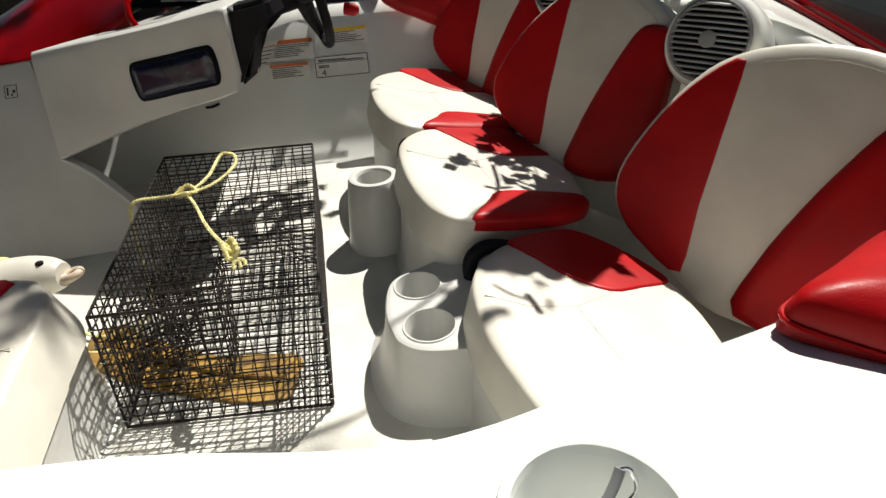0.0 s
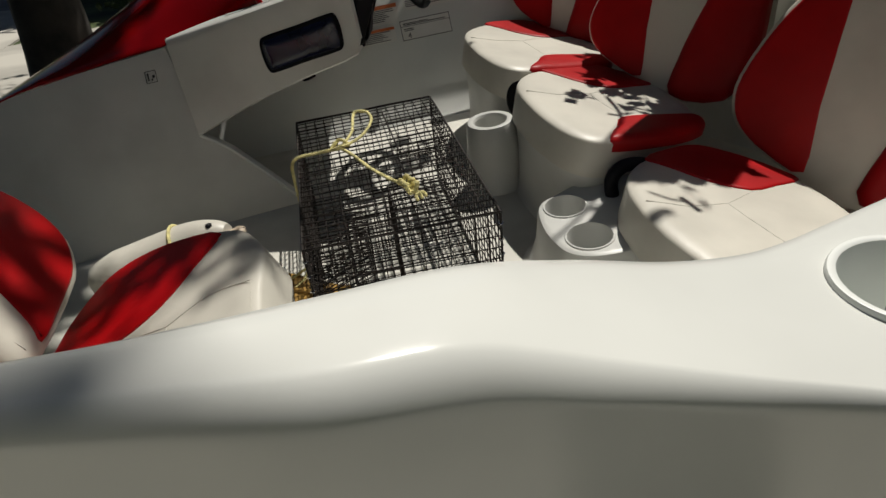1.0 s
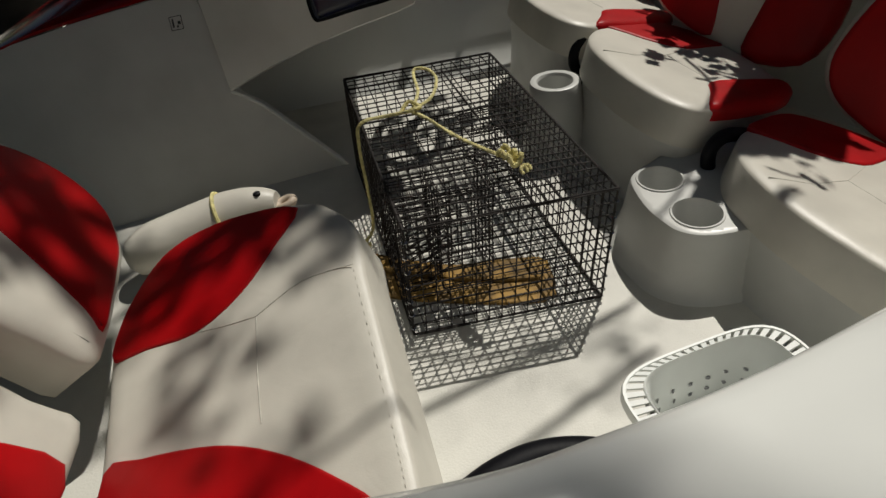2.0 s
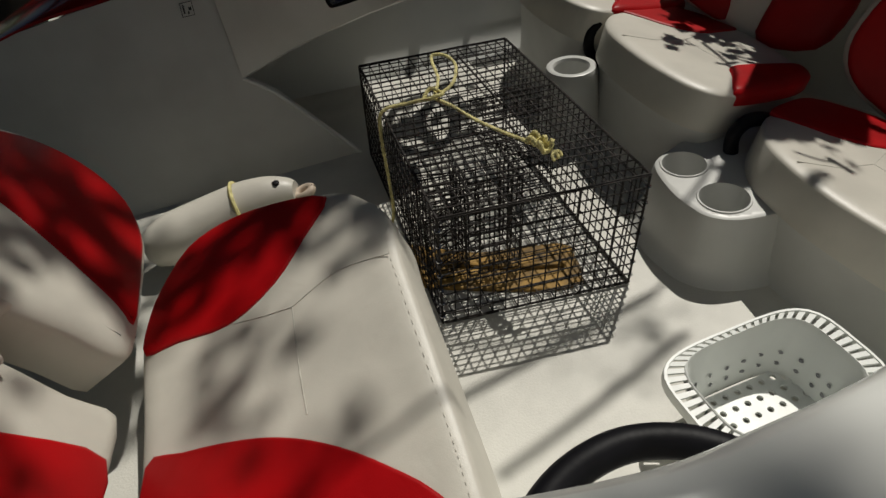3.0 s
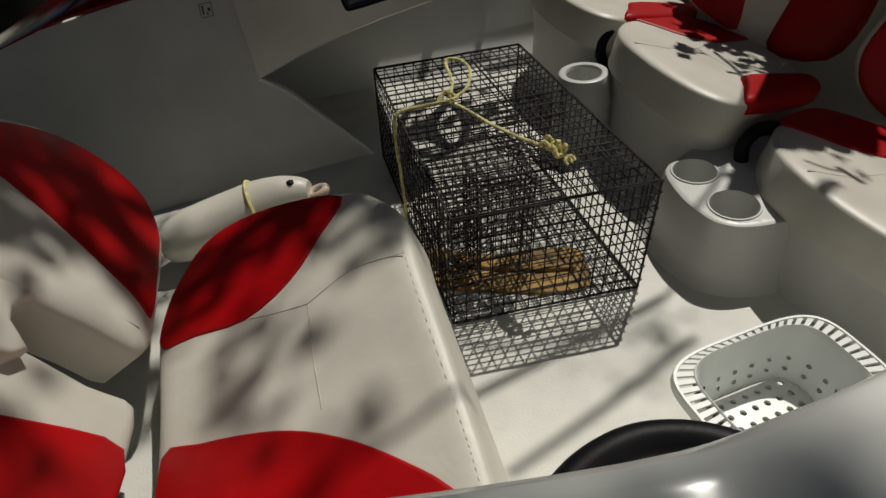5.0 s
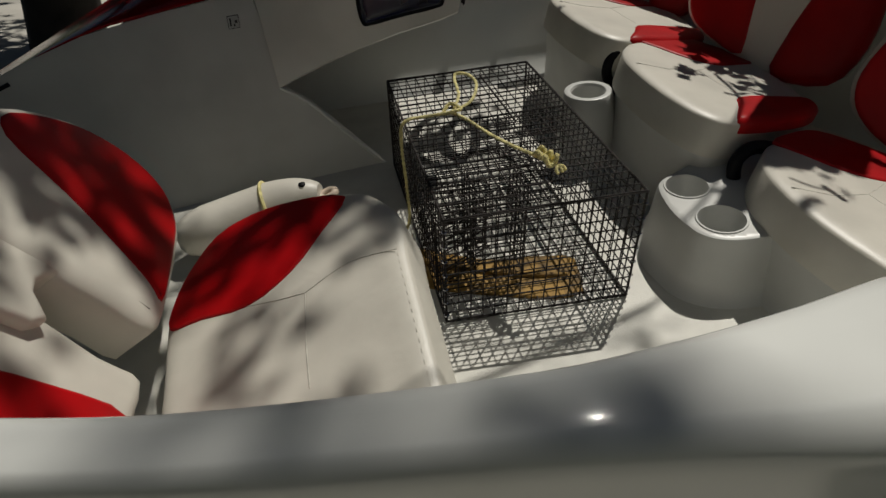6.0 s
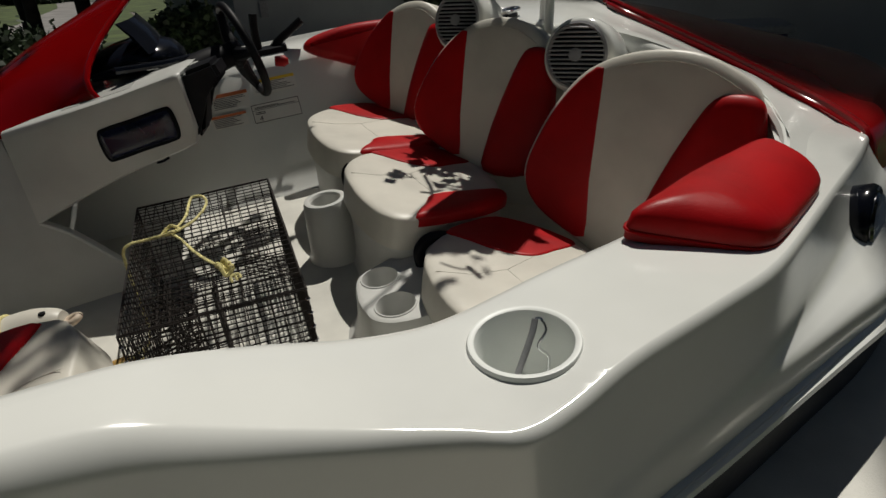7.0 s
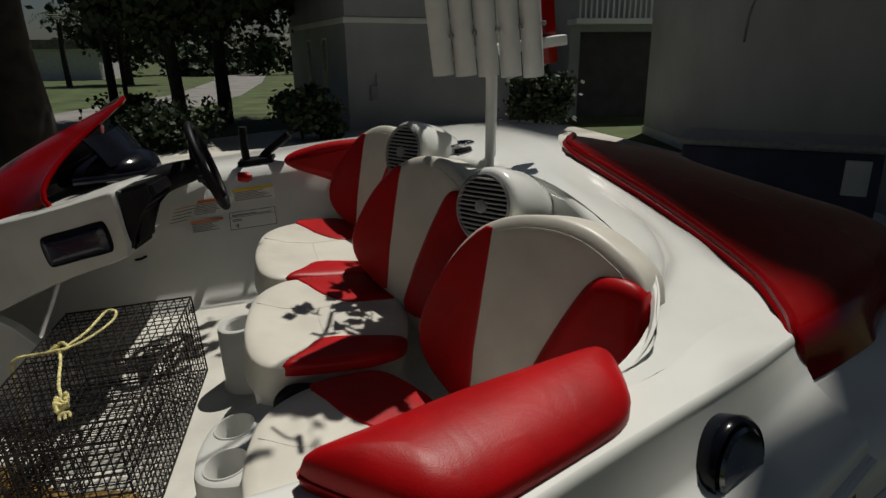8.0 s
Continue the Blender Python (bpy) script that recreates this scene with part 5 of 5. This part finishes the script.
def ground_slab(name, pts, z, mat, label, cat):
    bm = bmesh.new()
    slab_poly(bm, [(x, y, z) for x, y in pts], (0, 0, -0.1))
    return structure(name, bm, mat, label, cat, boat=False, smooth=False)


# Its unseen port side is widened to bounce sunlight up the hull.
ground_slab("driveway", [(-9, -4.5), (3.2, -4.5), (3.4, 0.7), (6.5, 2.4), (7.5, 9), (6, 20), (1.5, 20.4), (0.2, 21.4), (-2.0, 18.9), (-3.9, 16.6), (-5.2, 13), (-9, 8)], 0.03, CONC, "sunlit beige concrete driveway", "driveway")
ground_slab("road", [(-12.5, 8), (-7.6, 10), (-7.6, 24), (-7.9, 38), (-11, 60), (-20, 110), (-30, 140), (-36, 138), (-17, 66), (-12.4, 40), (-12.6, 24)], 0.02, ROADM, "pale asphalt residential road", "road")


def house(name, x0, x1, y0, y1, h, label, wins):
    hs = thing(name, label, "house", boat=False)
    bm = bmesh.new(); box(bm, x0, x1, y0, y1, 0, h)
    part("wall", bm, STUCCOW, hs, smooth=False)
    bm = bmesh.new(); box(bm, x0 - 0.05, x1 + 0.05, y0 - 0.05, y1 + 0.05, 2.95, 3.10, 0.02)
    part("band", bm, STUCCO2, hs, smooth=False)
    bm = bmesh.new(); slab_poly(bm, [(x0 - 0.6, y0 - 0.6, h), (x1 + 0.6, y0 - 0.6, h), (x1 + 0.6, y1 + 0.6, h), (x0 - 0.6, y1 + 0.6, h)], (0, 0, 0.25))
    part("roof", bm, ROOFM, hs, smooth=False)
    for (wx, wy, wz, ww, wh, side) in wins:
        w = part("window", box(bmesh.new(), wx - (ww / 2 if side == "y" else 0.03), wx + (ww / 2 if side == "y" else 0.03), wy - (ww / 2 if side == "x" else 0.03), wy + (ww / 2 if side == "x" else 0.03), wz, wz + wh), FRAMEM, hs, smooth=False)
        part("pane", box(bmesh.new(), wx - (ww / 2 - 0.05 if side == "y" else 0.036), wx + (ww / 2 - 0.05 if side == "y" else 0.036), wy - (ww / 2 - 0.05 if side == "x" else 0.036), wy + (ww / 2 - 0.05 if side == "x" else 0.036), wz + 0.05, wz + wh - 0.05), GLASSD, w, smooth=False)
    return hs


STUCCOW = material("pale_stucco", (0.30, 0.315, 0.325), 0.85, vary=0.06, scale=0.7, fine=30, bump=0.3)
STUCCO2 = material("stucco_band", (0.60, 0.61, 0.60), 0.8, vary=0.05, scale=1, fine=30, bump=0.2)
ROOFM = material("roof_shingle", (0.16, 0.15, 0.14), 0.9, vary=0.2, scale=2, fine=25, bump=0.5)
FRAMEM = material("window_frame", (0.55, 0.55, 0.54), 0.5, vary=0.05, scale=3, fine=40, bump=0.05)
GLASSD = material("dark_window_glass", (0.006, 0.007, 0.008), 0.2, spec=0.12, vary=0.1, scale=1, fine=10, bump=0.0)
DOOR_AND_SHADE = material("dark_garage_door", (0.05, 0.05, 0.05), 0.6, vary=0.15, scale=2, fine=30, bump=0.1)
ground_slab("pavement", [(-8.4, 8), (-5.2, 8), (-7.2, 17.5), (-10.2, 17.5)], 0.034, CONC, "pale concrete drive apron", "pavement")

HOUSE_AT = pose(-0.24, 18.0, 0, 0, 0, 22.4)
main_house = house("house", 0.0, 5.4, 0.0, 6.2, 7.5, "grey stucco two storey house in shade", [(0.0, 2.0, 1.1, 0.42, 1.5, "x"), (0.0, 3.7, 1.1, 0.42, 1.5, "x"), (0.0, 2.6, 4.4, 0.7, 1.2, "x")])
mt = thing("electric_meter", "small grey electric meter on the house wall", "meter", boat=False)
bm = bmesh.new(); box(bm, 0.66, 0.88, -0.11, 0.0, 0.85, 1.25, 0.02)
part("case", bm, GREYP, mt)
bm = bmesh.new(); tube(bm, [(0.85, -0.04, 1.25), (0.85, -0.04, 1.6)], 0.022, 8)
part("conduit", bm, GREYP, mt)
hs = thing("garage_house", "grey stucco house with a dark garage opening", "house", boat=False)
for x0, x1, z0, z1 in ((5.2, 8.4, 0, 7.5), (8.4, 8.75, 0, 7.5), (8.75, 14.0, 2.75, 7.5)):
    bm = bmesh.new(); box(bm, x0, x1, 22.0 if x0 == 5.2 else 20.0, 30, z0, z1)
    part("wall", bm, STUCCOW, hs, smooth=False)
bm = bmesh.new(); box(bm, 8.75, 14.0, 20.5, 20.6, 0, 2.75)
part("garage_door", bm, DOOR_AND_SHADE, hs, "dark garage door")
bm = bmesh.new(); box(bm, 8.3, 11.2, 19.2, 20.05, 2.95, 3.12, 0.02)
bal = part("balcony", bm, STUCCO2, hs, smooth=False)
for k in range(16):
    bm = bmesh.new(); box(bm, 8.4 + 0.18 * k, 8.45 + 0.18 * k, 19.25, 19.30, 3.12, 4.0)
    part("baluster", bm, STUCCO2, bal, smooth=False)
bm = bmesh.new(); box(bm, 8.35, 11.2, 19.22, 19.33, 4.0, 4.08, 0.01)
part("hand_rail", bm, STUCCO2, bal, smooth=False)
# Flat dark sheet on the wall, standing in for the entrance's shade.
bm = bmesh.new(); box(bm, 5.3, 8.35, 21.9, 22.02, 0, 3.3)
part("door", bm, DOOR_AND_SHADE, hs, "dark recessed entrance")
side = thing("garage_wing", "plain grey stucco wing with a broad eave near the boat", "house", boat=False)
bm = bmesh.new()
slab_poly(bm, [(8.95, 15.6, 0), (8.95, 15.6, 12.5), (6.6, 3.6, 12.5), (6.6, 3.6, 0)], (6, -1, 0))
part("wall", bm, STUCCO, side, smooth=False)
# Unseen roof, its jagged eave drawn to cast the stern's shade.
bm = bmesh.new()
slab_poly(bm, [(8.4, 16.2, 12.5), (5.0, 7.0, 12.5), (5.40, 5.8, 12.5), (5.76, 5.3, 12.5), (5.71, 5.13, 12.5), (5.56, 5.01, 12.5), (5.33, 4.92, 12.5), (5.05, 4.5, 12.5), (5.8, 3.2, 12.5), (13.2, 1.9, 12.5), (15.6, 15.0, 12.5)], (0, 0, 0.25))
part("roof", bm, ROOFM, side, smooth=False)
bm = bmesh.new()
wd = Vector((-2.35, -12.0, 0)).normalized()
wo = Vector((-wd.y, wd.x, 0)) * -0.03
slab_poly(bm, [Vector((8.95, 15.6, 0)) + wo, Vector((6.6, 3.6, 0)) + wo, Vector((6.6, 3.6, 0.22)) + wo, Vector((8.95, 15.6, 0.22)) + wo], -wo * 0.9)
part("plinth", bm, STUCCO2, side, smooth=False)
bm = bmesh.new()
tube(bm, smooth_line([Vector(q) + wo * 0.5 for q in ((7.88, 10.15, 2.2), (7.87, 10.08, 2.64), (7.83, 9.86, 2.91), (7.71, 9.27, 3.08), (7.52, 8.32, 3.12), (7.34, 7.39, 3.12), (7.2, 6.65, 3.1))], 5), 0.03, 8)
part("arch_trim", bm, STUCCO, side)

# blue lidded deck box beside the garage wing
bx = thing("deck_box", "dark blue lidded storage box by the garage wall", "storage box", boat=False)
m = pose(4.45, 5.95, 0, 0, 0, -38)
bm = bmesh.new(); box(bm, 0, 1.75, 0, 0.8, 0.03, 1.12, 0.03, m=m)
part("body", bm, NAVY, bx)
bm = bmesh.new(); box(bm, -0.04, 1.80, -0.05, 0.85, 1.12, 1.20, 0.03, m=m)
part("lid", bm, GREYP, bx, "grey plastic lid")
bm = bmesh.new(); box(bm, 1.45, 1.66, -0.02, 0.0, 0.72, 1.05, 0.008, m=m)
part("label_plate", bm, FRAMEM, bx, "pale label plate")


# ---- trees and shrubs ----
def leaf_cloud(bm, centres, count, size, spread, rng, droop=0.2):
    """Many small folded leaves scattered round clump centres."""
    for _ in range(count):
        c = rng.choice(centres)
        p = Vector(c) + Vector((rng.gauss(0, spread), rng.gauss(0, spread), rng.gauss(0, spread * 0.75)))
        d = Vector((rng.uniform(-1, 1), rng.uniform(-1, 1), rng.uniform(-1, 0.6) - droop)).normalized()
        s = d.orthogonal().normalized()
        s = (s * math.cos(rng.uniform(0, 6.28)) + d.cross(s) * math.sin(rng.uniform(0, 6.28))).normalized()
        L, w = size * rng.uniform(0.6, 1.3), size * rng.uniform(0.28, 0.5)
        v = [bm.verts.new(q) for q in (p, p + d * L * 0.5 + s * w, p + d * L, p + d * L * 0.5 - s * w)]
        bm.faces.new(v)


def tree(x, y, r, h, crown_z, crown_r, leaves, seed, label, size=0.22, lean=(0, 0)):
    rng = random.Random(seed)
    t = thing("tree", label, "tree", "street trees", boat=False)
    bm = bmesh.new()
    pts = [(x + lean[0] * k / 6 + rng.uniform(-0.05, 0.05), y + lean[1] * k / 6, -0.1 + h * k / 6) for k in range(7)]
    tube(bm, smooth_line(pts, 3), [r * (1.25 - 0.75 * i / 18) for i in range(19)], 12)
    top = Vector(pts[-1])
    part("trunk", bm, BARK, t)
    centres = []
    for k in range(9):
        a = 2 * math.pi * k / 9 + rng.uniform(-0.3, 0.3)
        e = Vector((x + lean[0] + crown_r * rng.uniform(0.55, 1.0) * math.cos(a), y + lean[1] + crown_r * rng.uniform(0.55, 1.0) * math.sin(a), crown_z + rng.uniform(-0.35, 0.5) * crown_r))
        s = Vector(pts[rng.choice((3, 4, 5))])
        bm = bmesh.new()
        mid = s.lerp(e, 0.5) + Vector((0, 0, 0.35))
        tube(bm, smooth_line([tuple(s), tuple(mid), tuple(e)], 4), [r * 0.42 * (1 - 0.09 * i) for i in range(9)], 7)
        part("limb", bm, BARK, t)
        centres += [tuple(s.lerp(e, f) + Vector((rng.uniform(-0.4, 0.4), rng.uniform(-0.4, 0.4), rng.uniform(-0.1, 0.5)))) for f in (0.6, 0.8, 1.0)]
    centres += [(x + lean[0] + rng.gauss(0, crown_r * 0.35), y + lean[1] + rng.gauss(0, crown_r * 0.35), crown_z + rng.uniform(0, crown_r * 0.6)) for _ in range(10)]
    bm = bmesh.new()
    leaf_cloud(bm, centres, leaves, size, crown_r * 0.20, rng)
    part("crown", bm, LEAF, t, smooth=False, kind="stuff")
    return t


def palm(x, y, r, h, seed, label, fl=2.2):
    rng = random.Random(seed)
    t = thing("palm_tree", label, "palm tree", "street palms", boat=False)
    bm = bmesh.new()
    tube(bm, smooth_line([(x, y, -0.1), (x + rng.uniform(-0.15, 0.15), y, h * 0.5), (x + rng.uniform(-0.2, 0.2), y, h)], 6), [r * (1.2 - 0.3 * i / 12) for i in range(13)], 10)
    part("trunk", bm, BARK, t)
    for k in range(16):
        a = 2 * math.pi * k / 16 + rng.uniform(-0.2, 0.2)
        up = rng.uniform(-0.3, 0.9)
        bm = bmesh.new()
        pts = smooth_line([(x, y, h), (x + fl * 0.45 * math.cos(a), y + fl * 0.45 * math.sin(a), h + 0.45 * up + 0.25), (x + fl * math.cos(a), y + fl * math.sin(a), h - 0.5 + 0.5 * up)], 6)
        for i, p in enumerate(pts[1:], 1):
            d = (pts[i] - pts[i - 1]).normalized()
            s = d.cross(Vector((0, 0, 1))).normalized()
            ll = 0.55 * math.sin(math.pi * min(0.95, 0.12 + i / len(pts)))
            for sg in (-1, 1):
                v = [bm.verts.new(q) for q in (p - d * 0.05, p + d * 0.05, p + s * sg * ll + d * 0.2 - Vector((0, 0, 0.25 * ll)))]
                bm.faces.new(v)
        part("frond", bm, LEAF, t, smooth=False)
    return t


def shrub(x, y, r, h, n, seed, label):
    rng = random.Random(seed)
    t = thing("shrub", label, "shrub", "garden shrubs", boat=False)
    bm = bmesh.new()
    cs = [(x + r * rng.uniform(-0.8, 0.8), y + r * rng.uniform(-0.8, 0.8), h * rng.uniform(0.25, 0.8)) for _ in range(14)]
    leaf_cloud(bm, cs, n, 0.16, r * 0.28, rng, 0.0)
    part("foliage", bm, LEAF, t, smooth=False, kind="stuff")
    bm = bmesh.new()
    for k in range(6):
        a = k * 1.05
        tube(bm, [(x, y, 0), (x + 0.4 * r * math.cos(a), y + 0.4 * r * math.sin(a), h * 0.7)], 0.02, 5)
    part("stems", bm, BARK, t)
    return t


tree(-2.45, 7.4, 0.30, 4.6, 6.2, 3.4, 15000, 1, "large dark shade tree beside the driveway", 0.20)
tree(-4.7, 23.3, 0.20, 6.2, 7.0, 2.9, 11000, 2, "slim leafy tree with a pale trunk", 0.26)
tree(-2.8, 21.5, 0.20, 5.2, 5.4, 3.2, 30000, 3, "dense dark leafy tree by the house", 0.24)
tree(-3.6, 19.0, 0.16, 4.6, 4.7, 2.6, 26000, 4, "dense dark leafy tree near the house", 0.24)
# Unseen trees, added round the near side to block sky light.
tree(-3.5, -5.2, 0.28, 4.2, 4.6, 3.9, 13000, 31, "broad leafy tree on the near side of the drive", 0.36)
tree(7.6, -5.2, 0.28, 4.2, 4.6, 3.6, 11000, 33, "broad leafy tree on the near side of the drive", 0.36)
tree(-7.8, -1.5, 0.26, 4.2, 4.6, 3.4, 11000, 34, "broad leafy tree at the foot of the drive", 0.36)
tree(-17.5, 60, 0.3, 4.0, 5.0, 4.0, 5000, 5, "distant leafy tree along the road", 0.5)
tree(-30, 95, 0.3, 4.0, 5.0, 5.0, 5000, 6, "distant broad tree along the road", 0.7)
tree(-19.5, 100, 0.3, 4.0, 5.0, 6.0, 5000, 7, "distant broad tree beyond the lawn", 0.7)
palm(-6.6, 22.8, 0.13, 5.4, 11, "tall palm with a slim dark trunk")
palm(-6.1, 22.5, 0.065, 6.0, 12, "slender palm by the road")
palm(-20.9, 56, 0.2, 5.2, 13, "distant palm beside the road")
palm(-24, 80, 0.2, 6.0, 14, "distant palm far down the road")
shrub(-3.0, 15.5, 0.9, 1.0, 2500, 21, "low green shrub at the edge of the drive")
shrub(0.42, 16.3, 0.42, 1.0, 2600, 22, "dark rounded shrub before the house")
shrub(-0.05, 16.2, 0.48, 1.55, 3600, 23, "tall clipped dark shrub at the house corner")
shrub(6.4, 17.0, 0.7, 1.9, 2500, 24, "reddish dark shrub beside the garage", )
shrub(-5.2, 21.0, 1.0, 0.8, 2000, 25, "low shrub on the lawn")
wh = thing("white_house", "small distant white house across the road", "house", boat=False)
bm = bmesh.new(); box(bm, -34, -26, 78, 86, 0, 3.4)
part("wall", bm, FRAMEM, wh, smooth=False)
bm = bmesh.new(); slab_poly(bm, [(-34.5, 77.5, 3.4), (-25.5, 77.5, 3.4), (-25.5, 86.5, 3.4), (-34.5, 86.5, 3.4)], (0, 0, 1.0))
part("roof", bm, ROOFM, wh, smooth=False)

# wooded edge of the street, far off
rw = random.Random(77)
bm = bmesh.new()
leaf_cloud(bm, [(-52 + 1.1 * k + rw.uniform(-1, 1), 92 + 8 * math.sin(k * 0.7) + rw.uniform(-3, 3), rw.uniform(0.6, 1.2 + 3.4 * rw.random())) for k in range(62)], 9000, 1.0, 1.0, rw, 0.0)
woods = part("far_woods", bm, LEAF, None, smooth=False)
tagged(woods, "far dark line of trees along the street", "woods", "", "stuff")

# an unseen sparse leafy bough, added high towards the sun to dapple the cockpit
rng = random.Random(9)
bough = thing("unseen_branch", "sparse leafy bough high above the boat", "branch", boat=False)
SD = Vector((math.cos(_el) * math.cos(_az), math.cos(_el) * math.sin(_az), math.sin(_el)))
spots = [  # u, v, z shaded; distance towards the sun, leaves, leaf size, spread
    (0.81, 1.371, 1.17, 1.3, 7, 0.055, 0.012), (0.87, 1.352, 1.17, 1.3, 7, 0.055, 0.012), (0.90, 1.285, 1.17, 1.3, 8, 0.055, 0.012), (0.84, 1.29, 1.17, 1.3, 8, 0.055, 0.012), (0.85, 1.33, 1.17, 1.3, 8, 0.055, 0.015),
    (0.72, 1.27, 1.17, 2.4, 12, 0.06, 0.03), (0.70, 1.31, 1.17, 2.4, 10, 0.06, 0.03), (0.715, 1.15, 1.17, 2.6, 7, 0.05, 0.04),
    (0.86, 1.84, 1.20, 1.2, 14, 0.07, 0.03), (0.80, 1.88, 1.20, 1.2, 14, 0.07, 0.03), (0.83, 1.99, 1.20, 1.2, 10, 0.06, 0.02), (0.84, 1.74, 1.20, 1.2, 16, 0.07, 0.03), (0.94, 1.60, 1.18, 1.2, 12, 0.07, 0.03), (0.80, 1.57, 1.18, 1.2, 10, 0.06, 0.03), (0.88, 1.62, 1.18, 1.2, 14, 0.07, 0.03), (0.69, 1.655, 1.20, 1.2, 10, 0.055, 0.02), (0.92, 1.90, 1.18, 1.2, 12, 0.07, 0.03),
    (-0.377, 1.157, 1.12, 5.2, 12, 0.075, 0.04), (-0.335, 1.019, 1.114, 5.2, 12, 0.075, 0.04), (-0.35, 1.08, 1.12, 5.2, 7, 0.07, 0.04), (-0.079, 1.25, 1.217, 5.0, 8, 0.06, 0.025), (-0.150, 1.215, 1.186, 5.0, 7, 0.06, 0.03), (0.30, 1.10, 0.96, 5.4, 7, 0.05, 0.07), (0.22, 1.06, 0.96, 5.6, 7, 0.05, 0.07), (0.40, 1.14, 0.96, 5.2, 8, 0.05, 0.05), (-0.256, 0.873, 1.122, 5.4, 9, 0.065, 0.04),
    (-0.30, 0.48, 1.58, 9.5, 24, 0.07, 0.08), (-0.19, 0.46, 1.59, 9.5, 26, 0.07, 0.08), (-0.08, 0.44, 1.59, 9.5, 24, 0.07, 0.07), (0.02, 0.41, 1.58, 9.5, 34, 0.07, 0.045), (-0.58, 0.95, 1.3, 5.2, 22, 0.08, 0.08), (-0.65, 1.40, 1.3, 5.2, 26, 0.09, 0.07), (-0.62, 1.55, 1.3, 5.2, 24, 0.09, 0.07)]
for k in range(7):  # added shade over the footwell ahead of the helm, hiding the wheel's shadow
    spots.append((0.21 + 0.13 * math.cos(0.9 * k), 2.12 + 0.10 * math.sin(0.9 * k), 0.97, 2.2, 8, 0.07, 0.05))
for k in range(15):  # shade over the red panel of the companion seat
    spots.append((-0.50 + 0.032 * k, 1.30 + 0.09 * math.sin(0.21 * k + 0.2) + 0.03 * ((k * 7) % 3 - 1), 1.17, 4.6 + 0.1 * (k % 4), 9, 0.075, 0.035))
spots = [(u + (0.07 if u > 0.6 else 0), v + (0.07 if u > 0.6 else 0), z, d, n, s, r) for u, v, z, d, n, s, r in spots]
spots = [(u + 0.04, v + 0.045, z, d, n + 8, s, r) if v < 1.46 and u > 0.84 else (u, v, z, d, n, s, r) for u, v, z, d, n, s, r in spots]
twigs = [((-0.0, 1.065, 0.96), (0.20, 1.122, 0.96), (0.45, 1.195, 0.96), 3.0, 0.010), ((0.03, 0.90, 0.96), (0.22, 0.975, 0.96), (0.46, 1.08, 0.96), 3.2, 0.009), ((-0.20, 0.86, 1.14), (-0.08, 0.89, 1.17), (0.0, 0.92, 1.18), 3.6, 0.006),
         ((0.735, 1.245, 1.17), (0.77, 1.22, 1.17), (0.806, 1.212, 1.17), 1.3, 0.0035), ((0.80, 1.23, 1.17), (0.808, 1.205, 1.17), (0.815, 1.175, 1.17), 1.3, 0.007)]

# set the boat on its trailer
for ob in BOAT_THINGS:
    ob.matrix_world = BOAT @ ob.matrix_basis
for su, sv, sz, dist, count, size, spread in spots:
    c = BOAT @ Vector((su, sv, sz)) + SD * dist
    bm = bmesh.new()
    leaf_cloud(bm, [tuple(c)], count, size, spread, rng, 0.0)
    part("leaf_spray", bm, LEAF, bough, smooth=False, kind="stuff")
for q0, q1, q2, dist, rad_ in twigs:
    bm = bmesh.new()
    tube(bm, smooth_line([tuple(BOAT @ Vector(q) + SD * dist) for q in (q0, q1, q2)], 6), rad_, 6)
    part("twig", bm, BARK, bough)
bm = bmesh.new()
tube(bm, smooth_line([tuple(BOAT @ Vector(q) + SD * d) for q, d in (((-1.2, 1.6, 1.2), 5.6), ((-0.5, 1.36, 1.2), 5.2), ((-0.1, 1.36, 1.1), 4.2), ((0.12, 1.16, 0.96), 3.2), ((0.45, 1.195, 0.96), 3.0), ((0.80, 1.55, 1.2), 1.5), ((0.84, 1.75, 1.2), 1.2))], 6), 0.006, 6)
part("stem", bm, BARK, bough)
# unseen leaf mass added towards the bow, to shade hood and backrest
canopy = random.Random(12)
clumps = [tuple(BOAT @ Vector((canopy.uniform(-2.5, -0.585), canopy.uniform(0.5, 3.2), 1.38)) + SD * canopy.uniform(3.6, 5.6)) for k in range(300)]
bm = bmesh.new()
leaf_cloud(bm, clumps, 9000, 0.09, 0.075, canopy, 0.0)
part("leaf_mass", bm, LEAF, bough, smooth=False, kind="stuff")
# the yard beyond the boat lies a few degrees round from the boat's axes
for ob in YARD:
    if ob["label"].split()[0] != "broad" and ob != bough:
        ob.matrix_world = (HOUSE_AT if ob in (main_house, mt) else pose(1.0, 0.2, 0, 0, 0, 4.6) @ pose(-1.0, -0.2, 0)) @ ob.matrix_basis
